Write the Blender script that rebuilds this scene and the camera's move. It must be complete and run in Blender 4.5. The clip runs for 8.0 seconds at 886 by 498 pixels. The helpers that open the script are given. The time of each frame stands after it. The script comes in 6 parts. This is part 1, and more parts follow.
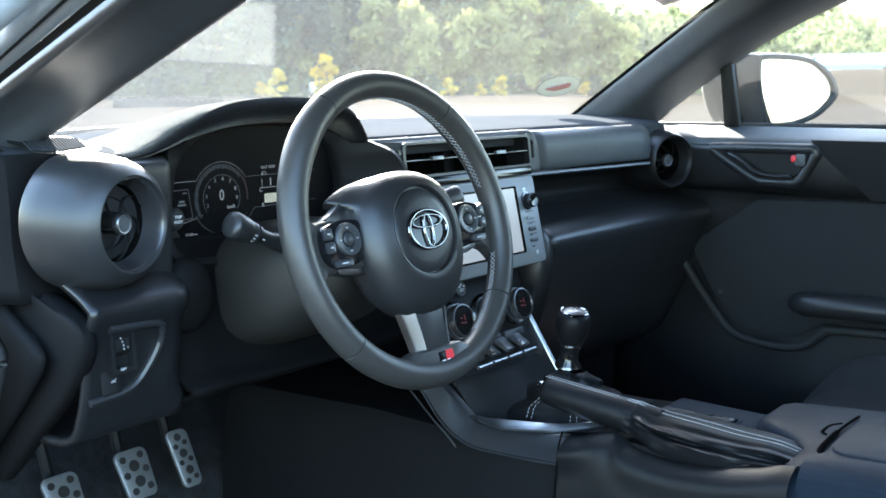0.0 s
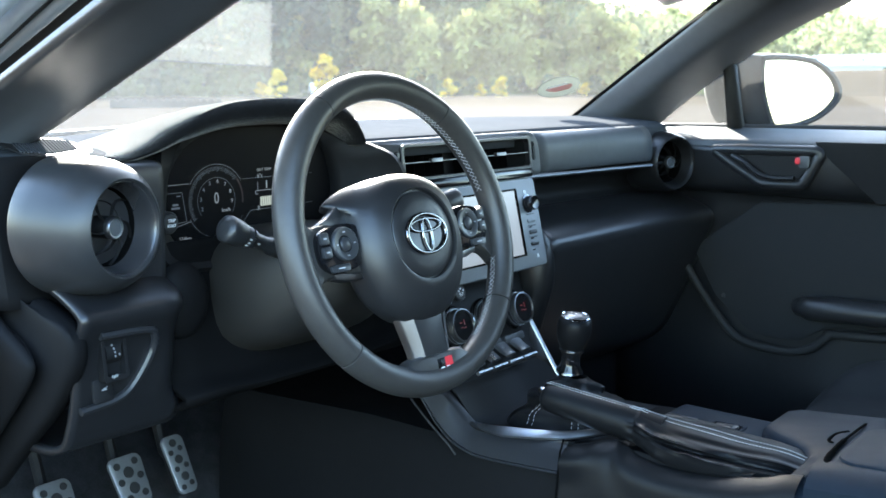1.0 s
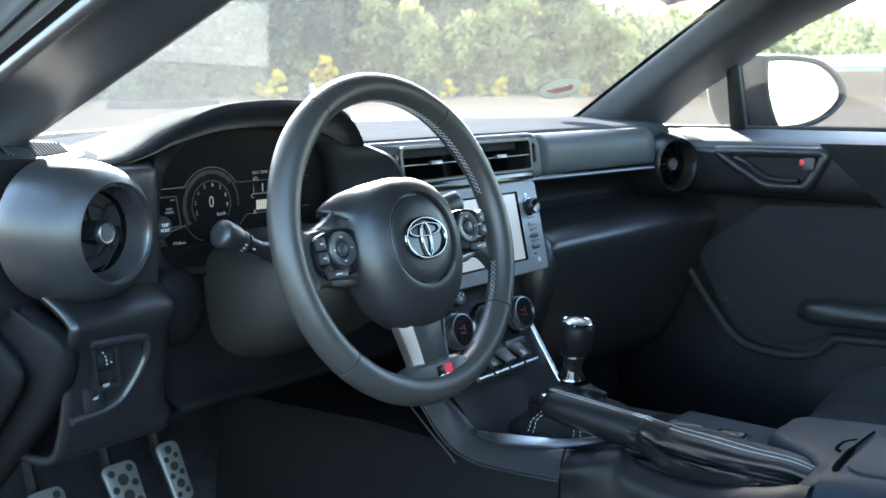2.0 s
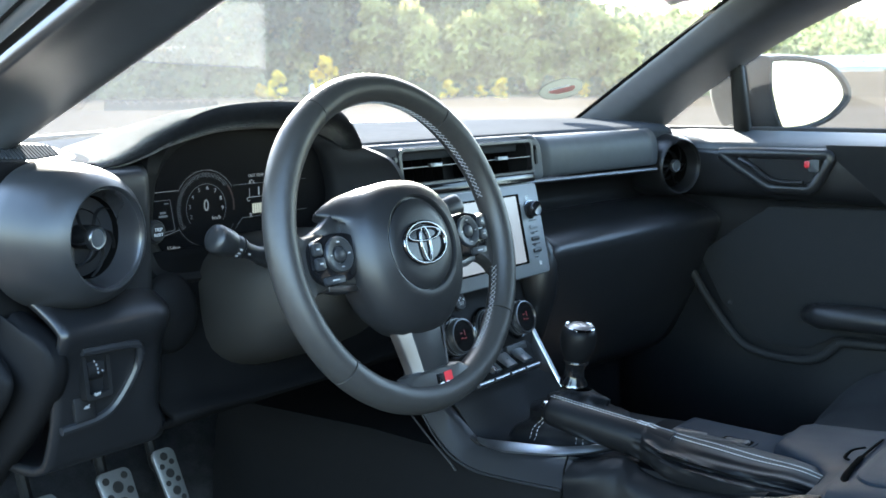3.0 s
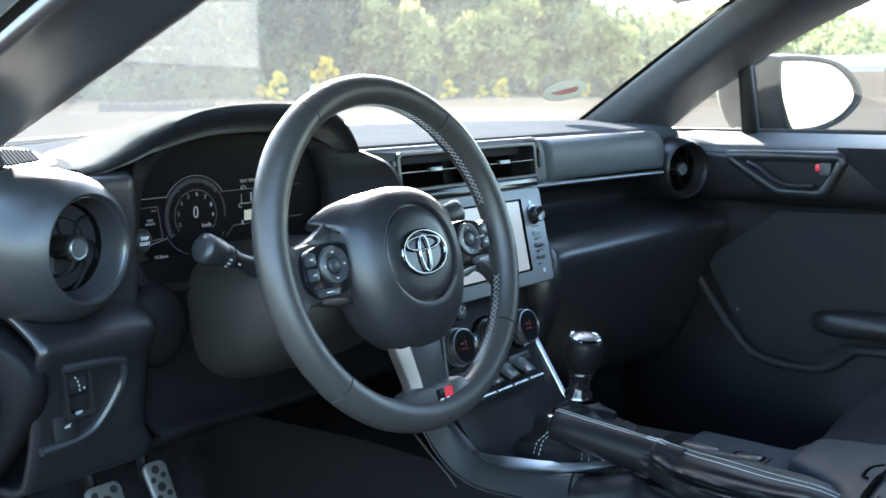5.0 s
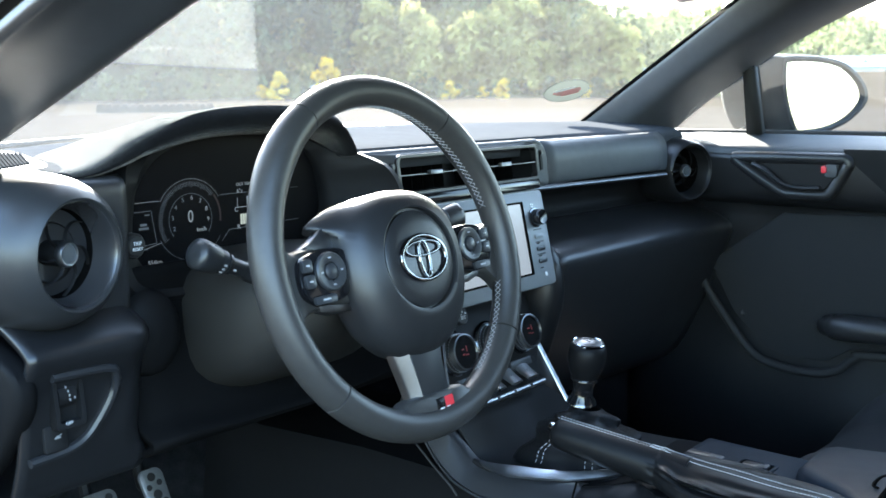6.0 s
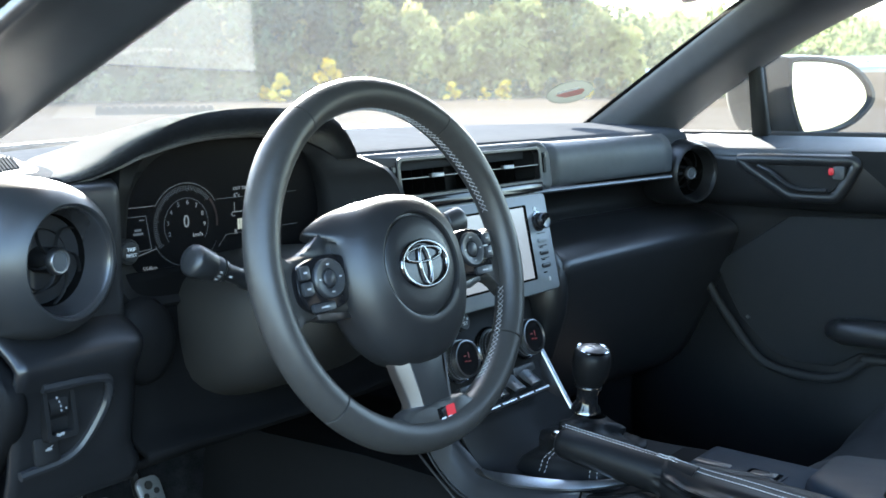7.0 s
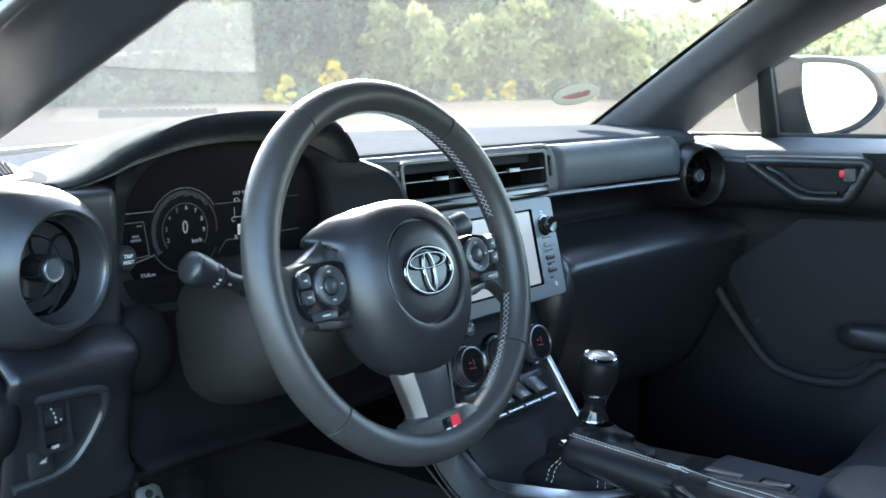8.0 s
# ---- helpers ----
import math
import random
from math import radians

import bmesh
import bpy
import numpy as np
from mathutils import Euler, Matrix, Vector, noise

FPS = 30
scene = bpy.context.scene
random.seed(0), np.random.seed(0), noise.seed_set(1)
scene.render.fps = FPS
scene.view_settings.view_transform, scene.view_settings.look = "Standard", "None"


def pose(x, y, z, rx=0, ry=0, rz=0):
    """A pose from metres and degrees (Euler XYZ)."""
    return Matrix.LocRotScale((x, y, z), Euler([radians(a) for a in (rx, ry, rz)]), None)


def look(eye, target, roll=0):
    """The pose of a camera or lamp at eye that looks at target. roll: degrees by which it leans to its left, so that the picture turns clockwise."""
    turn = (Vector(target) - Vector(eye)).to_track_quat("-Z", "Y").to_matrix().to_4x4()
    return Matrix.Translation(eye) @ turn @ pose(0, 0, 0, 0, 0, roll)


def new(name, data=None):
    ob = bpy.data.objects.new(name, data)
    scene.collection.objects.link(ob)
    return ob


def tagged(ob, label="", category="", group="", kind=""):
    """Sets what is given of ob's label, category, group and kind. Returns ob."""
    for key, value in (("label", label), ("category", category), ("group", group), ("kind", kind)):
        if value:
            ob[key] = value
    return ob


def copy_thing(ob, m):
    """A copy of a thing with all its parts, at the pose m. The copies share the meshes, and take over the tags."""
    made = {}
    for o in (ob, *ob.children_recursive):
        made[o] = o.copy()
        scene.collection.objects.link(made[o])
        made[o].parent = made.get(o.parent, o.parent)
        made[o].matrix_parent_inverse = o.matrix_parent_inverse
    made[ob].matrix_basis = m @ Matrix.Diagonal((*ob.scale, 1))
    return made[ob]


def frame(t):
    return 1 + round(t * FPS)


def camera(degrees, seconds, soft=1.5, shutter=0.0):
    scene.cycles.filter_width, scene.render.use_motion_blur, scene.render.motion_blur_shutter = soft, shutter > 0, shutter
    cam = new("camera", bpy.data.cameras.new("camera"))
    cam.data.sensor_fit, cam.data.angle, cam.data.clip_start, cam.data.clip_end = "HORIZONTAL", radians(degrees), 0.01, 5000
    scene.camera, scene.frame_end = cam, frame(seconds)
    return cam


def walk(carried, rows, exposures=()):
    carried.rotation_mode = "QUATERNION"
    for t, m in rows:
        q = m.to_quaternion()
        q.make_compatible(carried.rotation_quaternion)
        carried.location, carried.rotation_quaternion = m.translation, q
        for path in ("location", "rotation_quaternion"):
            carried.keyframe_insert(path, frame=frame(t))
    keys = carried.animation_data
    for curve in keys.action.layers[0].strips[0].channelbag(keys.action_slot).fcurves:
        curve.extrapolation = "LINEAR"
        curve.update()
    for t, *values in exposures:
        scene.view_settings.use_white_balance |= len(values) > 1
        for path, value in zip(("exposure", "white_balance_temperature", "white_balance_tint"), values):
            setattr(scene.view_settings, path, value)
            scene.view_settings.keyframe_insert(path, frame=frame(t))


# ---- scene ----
# ---------------------------------------------------------------- camera and walk
cam = camera(47.5, 8.0, soft=1.6)
PATH = [
    (0, (-1.2149, -0.9202, 1.0129), (0.3114, 0.3320, 0.6928), -0.30),
    (0.5, (-1.2052, -0.9128, 1.0132), (0.3213, 0.3393, 0.6934), -0.27),
    (1, (-1.1954, -0.9053, 1.0135), (0.3313, 0.3467, 0.6944), -0.26),
    (1.5, (-1.1856, -0.8976, 1.0138), (0.3413, 0.3544, 0.6955), -0.27),
    (3, (-1.1558, -0.8743, 1.0146), (0.3709, 0.3783, 0.6982), -0.32),
    (3.5, (-1.1459, -0.8664, 1.0149), (0.3807, 0.3864, 0.6988), -0.33),
    (4, (-1.1359, -0.8586, 1.0153), (0.3904, 0.3946, 0.6993), -0.34),
    (4.5, (-1.1259, -0.8507, 1.0156), (0.4001, 0.4029, 0.6997), -0.35),
    (6, (-1.0961, -0.8274, 1.0166), (0.4286, 0.4280, 0.7020), -0.40),
    (6.5, (-1.0863, -0.8198, 1.0170), (0.4376, 0.4370, 0.7032), -0.44),
    (7, (-1.0764, -0.8123, 1.0173), (0.4459, 0.4466, 0.7048), -0.49),
    (7.5, (-1.0667, -0.8049, 1.0177), (0.4532, 0.4574, 0.7066), -0.56),
    (8, (-1.0570, -0.7976, 1.0181), (0.4590, 0.4697, 0.7085), -0.64),
]
cam.data.dof.use_dof, cam.data.dof.focus_distance, cam.data.dof.aperture_fstop = True, 1.18, 11.0
walk(cam, [(t, look(eye, target, roll)) for t, eye, target, roll in PATH], exposures=[(0.0, 4.30, 6220, 5), (8.0, 4.30, 6220, 5)])

# ---------------------------------------------------------------- world and sun
SUN_AZ, SUN_EL = radians(37), radians(22.5)
world = bpy.data.worlds.new("world")
scene.world = world
world.use_nodes = True
wn = world.node_tree.nodes
sky = wn.new("ShaderNodeTexSky")
sky.sky_type, sky.sun_disc = "NISHITA", False
sky.sun_elevation, sky.sun_rotation = SUN_EL, SUN_AZ
sky.dust_density, sky.air_density = 1.6, 1.0
world.node_tree.links.new(sky.outputs[0], wn["Background"].inputs[0])
wn["Background"].inputs[1].default_value = 0.13
sun_data = bpy.data.lights.new("sun", "SUN")
sun_data.energy, sun_data.angle, sun_data.color = 5.0, radians(0.7), (1.0, 0.93, 0.84)
sun = new("sun", sun_data)
sun_from = Vector((math.sin(SUN_AZ) * math.cos(SUN_EL), math.cos(SUN_AZ) * math.cos(SUN_EL), math.sin(SUN_EL)))
sun.matrix_world = look(sun_from * 60, (0, 0, 0))

# ---------------------------------------------------------------- materials
def material(name, base, rough=0.5, metal=0.0, vary=0.15, scale=60.0, bump=0.0, bump_scale=900.0, coat=0.0,
             second=None, sheen=0.0, per_object=0.0, stain=0.1):
    """A surface with variation at two scales, fine relief and uneven gloss."""
    m = bpy.data.materials.new(name)
    m.use_nodes = True
    nt = m.node_tree
    N, Lk = nt.nodes, nt.links
    b = N["Principled BSDF"]
    tc = N.new("ShaderNodeTexCoord")
    fine, broad = N.new("ShaderNodeTexNoise"), N.new("ShaderNodeTexNoise")
    for node, s, d in ((fine, scale, 4.0), (broad, scale * 0.09, 3.0)):
        node.inputs["Scale"].default_value, node.inputs["Detail"].default_value = s, d
        Lk.new(tc.outputs["Object"], node.inputs["Vector"])
    ramp = N.new("ShaderNodeValToRGB")
    lo = [c * (1 - vary) for c in base]
    hi = list(second) if second else [min(1, c * (1 + vary)) for c in base]
    ramp.color_ramp.elements[0].position, ramp.color_ramp.elements[1].position = 0.3, 0.7
    ramp.color_ramp.elements[0].color, ramp.color_ramp.elements[1].color = (*lo, 1), (*hi, 1)
    mix = N.new("ShaderNodeMath")
    mix.operation = "MULTIPLY_ADD"
    mix.inputs[1].default_value = 0.5
    half = N.new("ShaderNodeMath")
    half.operation = "MULTIPLY"
    half.inputs[1].default_value = 0.5
    Lk.new(broad.outputs[0], half.inputs[0])
    Lk.new(fine.outputs[0], mix.inputs[0])
    Lk.new(half.outputs[0], mix.inputs[2])
    Lk.new(mix.outputs[0], ramp.inputs[0])
    colour = ramp.outputs[0]
    if per_object:
        info, hsv, spread = N.new("ShaderNodeObjectInfo"), N.new("ShaderNodeHueSaturation"), N.new("ShaderNodeMapRange")
        spread.inputs[3].default_value, spread.inputs[4].default_value = 1 - per_object, 1 + per_object
        Lk.new(info.outputs["Random"], spread.inputs[0])
        Lk.new(spread.outputs[0], hsv.inputs["Value"])
        Lk.new(colour, hsv.inputs["Color"])
        colour = hsv.outputs[0]
    Lk.new(colour, b.inputs["Base Color"])
    rr = N.new("ShaderNodeMapRange")
    rr.inputs[3].default_value, rr.inputs[4].default_value = max(0, rough - stain * 0.5), min(1, rough + stain * 0.5)
    rr.inputs[1].default_value, rr.inputs[2].default_value = 0.3, 0.7
    Lk.new(broad.outputs[0], rr.inputs[0])
    Lk.new(rr.outputs[0], b.inputs["Roughness"])
    b.inputs["Metallic"].default_value = metal
    b.inputs["Specular IOR Level"].default_value = 0.45 if metal < 0.5 else 0.5
    b.inputs["Coat Weight"].default_value = coat
    b.inputs["Coat Roughness"].default_value = 0.08
    b.inputs["Sheen Weight"].default_value, b.inputs["Sheen Roughness"].default_value = sheen, 0.28
    if bump:
        grain, bp = N.new("ShaderNodeTexVoronoi"), N.new("ShaderNodeBump")
        grain.inputs["Scale"].default_value = bump_scale
        Lk.new(tc.outputs["Object"], grain.inputs["Vector"])
        bp.inputs["Strength"].default_value, bp.inputs["Distance"].default_value = bump, 0.0006
        Lk.new(grain.outputs["Distance"], bp.inputs["Height"])
        Lk.new(bp.outputs[0], b.inputs["Normal"])
    return m


def glow(name, colour, strength, rough=0.4):
    m = bpy.data.materials.new(name)
    m.use_nodes = True
    b = m.node_tree.nodes["Principled BSDF"]
    b.inputs["Base Color"].default_value = (*[c * 0.12 for c in colour], 1)
    b.inputs["Roughness"].default_value = rough
    b.inputs["Emission Color"].default_value = (*colour, 1)
    b.inputs["Emission Strength"].default_value = strength
    return m


def pane_glass(name, tint, dust, shine=1.0):
    """Clear glass with its mirror gloss and a thin film of dust that catches the sun."""
    m = bpy.data.materials.new(name)
    m.use_nodes = True
    nt = m.node_tree
    N, Lk = nt.nodes, nt.links
    N.remove(N["Principled BSDF"])
    clear, gloss, film, spread = (N.new("ShaderNodeBsdfTransparent"), N.new("ShaderNodeBsdfGlossy"),
                                  N.new("ShaderNodeBsdfTranslucent"), N.new("ShaderNodeBsdfDiffuse"))
    clear.inputs[0].default_value = (*tint, 1)
    gloss.inputs["Roughness"].default_value = 0.0
    film.inputs[0].default_value = spread.inputs[0].default_value = (0.8, 0.8, 0.78, 1)
    lw, p5, fres = N.new("ShaderNodeLayerWeight"), N.new("ShaderNodeMath"), N.new("ShaderNodeMath")
    p5.operation, fres.operation = "POWER", "MULTIPLY_ADD"
    p5.inputs[1].default_value, fres.inputs[1].default_value, fres.inputs[2].default_value = 5.0, 0.92 * shine, 0.05 * shine
    Lk.new(lw.outputs["Facing"], p5.inputs[0])
    Lk.new(p5.outputs[0], fres.inputs[0])
    both = N.new("ShaderNodeMixShader")
    both.inputs[0].default_value = 0.5
    Lk.new(film.outputs[0], both.inputs[1])
    Lk.new(spread.outputs[0], both.inputs[2])
    tc, ns, mr = N.new("ShaderNodeTexCoord"), N.new("ShaderNodeTexNoise"), N.new("ShaderNodeMapRange")
    ns.inputs["Scale"].default_value, ns.inputs["Detail"].default_value = 7.0, 6.0
    Lk.new(tc.outputs["Object"], ns.inputs["Vector"])
    mr.inputs[3].default_value, mr.inputs[4].default_value = dust * 0.6, dust * 1.4
    Lk.new(ns.outputs[0], mr.inputs[0])
    one, two = N.new("ShaderNodeMixShader"), N.new("ShaderNodeMixShader")
    Lk.new(mr.outputs[0], one.inputs[0])
    Lk.new(clear.outputs[0], one.inputs[1])
    Lk.new(both.outputs[0], one.inputs[2])
    Lk.new(fres.outputs[0], two.inputs[0])
    Lk.new(one.outputs[0], two.inputs[1])
    Lk.new(gloss.outputs[0], two.inputs[2])
    Lk.new(two.outputs[0], N["Material Output"].inputs[0])
    return m


def leaf_material(name, dark, light, spread=0.13):
    """Thin leaves: colour drifts over whole clumps, and a little from leaf to leaf."""
    m = bpy.data.materials.new(name)
    m.use_nodes = True
    nt = m.node_tree
    N, Lk = nt.nodes, nt.links
    N.remove(N["Principled BSDF"])
    geo, info, drift = N.new("ShaderNodeNewGeometry"), N.new("ShaderNodeObjectInfo"), N.new("ShaderNodeTexNoise")
    drift.inputs["Scale"].default_value, drift.inputs["Detail"].default_value = 0.13, 3.0
    Lk.new(geo.outputs["Position"], drift.inputs["Vector"])
    total = drift.outputs[0]
    for source, amount in ((geo.outputs["Random Per Island"], spread), (info.outputs["Random"], 0.55)):
        add = N.new("ShaderNodeMath")
        add.operation = "MULTIPLY_ADD"
        add.inputs[1].default_value = amount
        Lk.new(source, add.inputs[0])
        Lk.new(total, add.inputs[2])
        total = add.outputs[0]
    ramp = N.new("ShaderNodeValToRGB")
    ramp.color_ramp.elements[0].position, ramp.color_ramp.elements[1].position = 0.45, 1.05
    ramp.color_ramp.elements[0].color, ramp.color_ramp.elements[1].color = (*dark, 1), (*light, 1)
    Lk.new(total, ramp.inputs[0])
    dif, tra, mx = N.new("ShaderNodeBsdfDiffuse"), N.new("ShaderNodeBsdfTranslucent"), N.new("ShaderNodeMixShader")
    mx.inputs[0].default_value = 0.52
    Lk.new(ramp.outputs[0], dif.inputs[0])
    Lk.new(ramp.outputs[0], tra.inputs[0])
    Lk.new(dif.outputs[0], mx.inputs[1])
    Lk.new(tra.outputs[0], mx.inputs[2])
    Lk.new(mx.outputs[0], N["Material Output"].inputs[0])
    return m


SOFT = material("soft_touch_plastic", (0.0160, 0.0164, 0.0182), 0.34, bump=0.07, bump_scale=1100, scale=80)
HARD = material("grained_hard_plastic", (0.0090, 0.0092, 0.0102), 0.36, bump=0.08, bump_scale=800, scale=90)
DULL = material("dull_black_plastic", (0.0067, 0.0067, 0.0073), 0.6, bump=0.05, scale=70)
BARREL = material("satin_vent_plastic", (0.0172, 0.0178, 0.0190), 0.36, bump=0.05, bump_scale=1500, scale=50)
PANEL = material("grey_soft_panel", (0.045, 0.049, 0.054), 0.55, bump=0.10, bump_scale=900, scale=60)
SUEDE = material("black_suede", (0.0085, 0.0085, 0.0090), 0.85, bump=0.6, bump_scale=2200, scale=300, sheen=0.3, vary=0.35)
SHELL = material("mirror_shell_paint", (0.0055, 0.0068, 0.0074), 0.5, 0.0, vary=0.06, scale=200)
LEATHER = material("black_leather", (0.0305, 0.0290, 0.0275), 0.4, bump=0.09, bump_scale=1300, scale=120)
WRINKLED = material("thin_boot_leather", (0.0066, 0.0068, 0.0075), 0.42, bump=0.12, bump_scale=1000, scale=60)
TRIM = material("pillar_trim", (0.060, 0.065, 0.074), 0.44, bump=0.08, bump_scale=1200, scale=60)
COLUMN = material("column_shroud_plastic", (0.0150, 0.0140, 0.0125), 0.5, bump=0.10, bump_scale=700, scale=50)
TOP = material("matt_dash_top", (0.0459, 0.0496, 0.0555), 0.62, bump=0.12, bump_scale=900, scale=70)
# The sky's blue reflection is put into this matt base colour
BOX = material("sky_blued_armrest_plastic", (0.0090, 0.0145, 0.0225), 0.6, bump=0.10, bump_scale=900, scale=60)
BLACK = material("black_console_plastic", (0.0060, 0.0060, 0.0064), 0.6, bump=0.05, scale=70)
# The shade under the column is put into this near-black colour
KNEE = material("shade_black_panel", (0.0030, 0.0030, 0.0032), 0.8, bump=0.1, bump_scale=900, scale=60)
GAP = material("shadow_gap", (0.004, 0.004, 0.004), 1.0, vary=0.1, scale=50)
INSTRUMENT = material("cluster_black", (0.004, 0.004, 0.0045), 0.3, scale=40)
INSTRUMENT.node_tree.nodes["Principled BSDF"].inputs["Specular IOR Level"].default_value = 0.08
HUBSKIN = material("airbag_skin", (0.0150, 0.0150, 0.0158), 0.38, bump=0.10, bump_scale=1200, scale=90)
VENT = material("satin_vent_ring", (0.022, 0.022, 0.024), 0.26, scale=60, stain=0.08)
BADGE = material("dark_polished_chrome", (0.26, 0.27, 0.28), 0.06, 1.0, vary=0.03, scale=100, stain=0.03)
FACET = material("satin_spoke_metal", (0.125, 0.121, 0.123), 0.42, 1.0, vary=0.06, scale=200)
GLOSS = material("gloss_black", (0.008, 0.008, 0.009), 0.12, scale=40, stain=0.06)
BUTTON = material("satin_button", (0.0252, 0.0264, 0.0289), 0.35, scale=200)
SILVER = material("satin_silver", (0.4510, 0.4592, 0.4756), 0.32, 1.0, vary=0.08, scale=300)
CHROME = material("chrome", (0.56, 0.57, 0.585), 0.07, 1.0, vary=0.03, scale=100, stain=0.04)
SATINMETAL = material("satin_grey_metal", (0.185, 0.188, 0.195), 0.36, 1.0, vary=0.08, scale=200)
DARKCHROME = material("dark_chrome", (0.2050, 0.2132, 0.2296), 0.2, 1.0, vary=0.05, scale=100)
PEDAL = material("brushed_aluminium", (0.23, 0.235, 0.24), 0.42, 0.6, vary=0.12, scale=400, bump=0.2, bump_scale=2500)
RUBBER = material("black_rubber", (0.0115, 0.0115, 0.0115), 0.75, scale=80)
REFLECT_DARK = material("dark_reflection", (0.0044, 0.0063, 0.0063), 0.9, scale=60)
CARPET = material("black_carpet", (0.034, 0.034, 0.035), 1.0, vary=0.5, scale=500, bump=1.0, bump_scale=1500)
CLOTH = material("dark_seat_cloth", (0.0106, 0.0110, 0.0121), 0.95, vary=0.35, scale=500, bump=0.3, bump_scale=1200)
DOORCLOTH = material("door_insert_cloth", (0.0105, 0.0115, 0.0130), 0.9, vary=0.3, scale=400, bump=0.3, bump_scale=1300)
LINING = material("roof_lining", (0.0481, 0.0481, 0.0500), 0.95, vary=0.2, scale=300)
PAINT = material("grey_car_paint", (0.0414, 0.0497, 0.0616), 0.3, 0.2, vary=0.06, scale=200, coat=1.0)
# Sky sheen on the outer pillar is put into this pale paint colour
FLANGE = material("sky_paled_grey_paint", (0.3230, 0.3635, 0.4037), 0.32, 0.1, vary=0.06, scale=150, coat=0.6)
THREAD = material("grey_thread", (0.4070, 0.4070, 0.4144), 0.8, vary=0.2, scale=900)
WHITE = material("white_print", (0.6150, 0.6232, 0.6396), 0.6, vary=0.05, scale=300)
PRINT = material("grey_print", (0.24, 0.245, 0.25), 0.6, vary=0.1, scale=300)
RED = material("red_print", (0.55, 0.02, 0.03), 0.35, vary=0.1, scale=200)
MIRROR = material("mirror_silver", (0.6068, 0.5904, 0.5330), 0.0, 1.0, vary=0.0, scale=20, stain=0.0)
STICKER = leaf_material("faded_sticker", (0.026, 0.031, 0.0285), (0.031, 0.036, 0.034))
STICKER_RED = material("sticker_red", (0.33, 0.05, 0.055), 0.5, vary=0.3, scale=90)
LCD = glow("lit_display", (0.82, 0.87, 0.95), 0.0225, 0.25)
NEEDLE = glow("cluster_light", (0.85, 0.9, 0.95), 0.0090)
DIM = glow("cluster_dim_light", (0.6, 0.65, 0.7), 0.0030)
AMBER = glow("cluster_cream_light", (0.85, 0.88, 0.75), 0.026)
DIGIT = glow("red_digits", (1.0, 0.05, 0.04), 0.0016)
WINDSCREEN = pane_glass("windscreen_glass", (0.95, 0.965, 0.955), 0.031)
# These two colour the sheets that stand in for a windscreen reflection
REFLECT_PALE = pane_glass("pale_reflection", (0.90, 0.91, 0.91), 0.026, 0.0)
REFLECT_FAINT = pane_glass("faint_reflection", (0.95, 0.955, 0.955), 0.010, 0.0)
SIDEGLASS = pane_glass("side_glass", (0.9, 0.93, 0.92), 0.024)
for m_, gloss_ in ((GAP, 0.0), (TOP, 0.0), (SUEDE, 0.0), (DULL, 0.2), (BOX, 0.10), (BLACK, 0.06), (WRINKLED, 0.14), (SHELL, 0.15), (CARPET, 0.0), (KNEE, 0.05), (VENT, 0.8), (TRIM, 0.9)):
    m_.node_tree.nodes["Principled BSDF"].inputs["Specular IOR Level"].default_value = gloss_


# ---------------------------------------------------------------- mesh helpers
BASE = {}


def thing(name, base, label, category, group="", kind=""):
    """An empty at the base of a thing, which parents its parts."""
    ob = new(name)
    ob.empty_display_size = 0.02
    ob.location = base
    BASE[ob.name] = Vector(base)
    return tagged(ob, label, category, group, kind)


def part(name, geo, mat, parent=None, label="", smooth=True, bevel=0.0, solid=0.0, sub=0, kind="", category="", group="", base=None):
    """Links verts and faces, given in the world's metres, as one mesh under a thing or part, or as a thing of its own."""
    verts, faces = geo
    origin = BASE[parent.name] if parent else Vector(base or (0, 0, 0))
    me = bpy.data.meshes.new(name)
    me.from_pydata([(v[0] - origin.x, v[1] - origin.y, v[2] - origin.z) for v in verts], [], faces)
    me.materials.append(mat)
    if smooth:
        me.shade_smooth()
        me.set_sharp_from_angle(angle=radians(40))
    me.update()
    ob = new(name, me)
    BASE[ob.name] = origin
    if parent:
        ob.parent = parent
    else:
        ob.location = origin
    if solid:
        mod = ob.modifiers.new("thick", "SOLIDIFY")
        mod.thickness, mod.offset = solid, -1
    if sub:
        mod = ob.modifiers.new("round", "SUBSURF")
        mod.levels = mod.render_levels = sub
    if bevel:
        mod = ob.modifiers.new("edge", "BEVEL")
        mod.width, mod.segments, mod.limit_method, mod.angle_limit = bevel, 2, "ANGLE", radians(35)
        mod.harden_normals = False
    return tagged(ob, label, category, group, kind)


def V(*p):
    return Vector(p)


def spline(points, n=8, closed=False):
    """A smooth line through the points."""
    pts = [Vector(p) for p in points]
    out, count = [], len(pts)
    for i in range(count if closed else count - 1):
        p1, p2 = pts[i], pts[(i + 1) % count]
        p0 = pts[i - 1] if closed or i else p1 * 2 - p2
        p3 = pts[(i + 2) % count] if closed or i + 2 < count else p2 * 2 - p1
        for k in range(n):
            t = k / n
            out.append(0.5 * (2 * p1 + (p2 - p0) * t + (2 * p0 - 5 * p1 + 4 * p2 - p3) * t * t + (3 * p1 - p0 - 3 * p2 + p3) * t ** 3))
    if not closed:
        out.append(pts[-1])
    return out


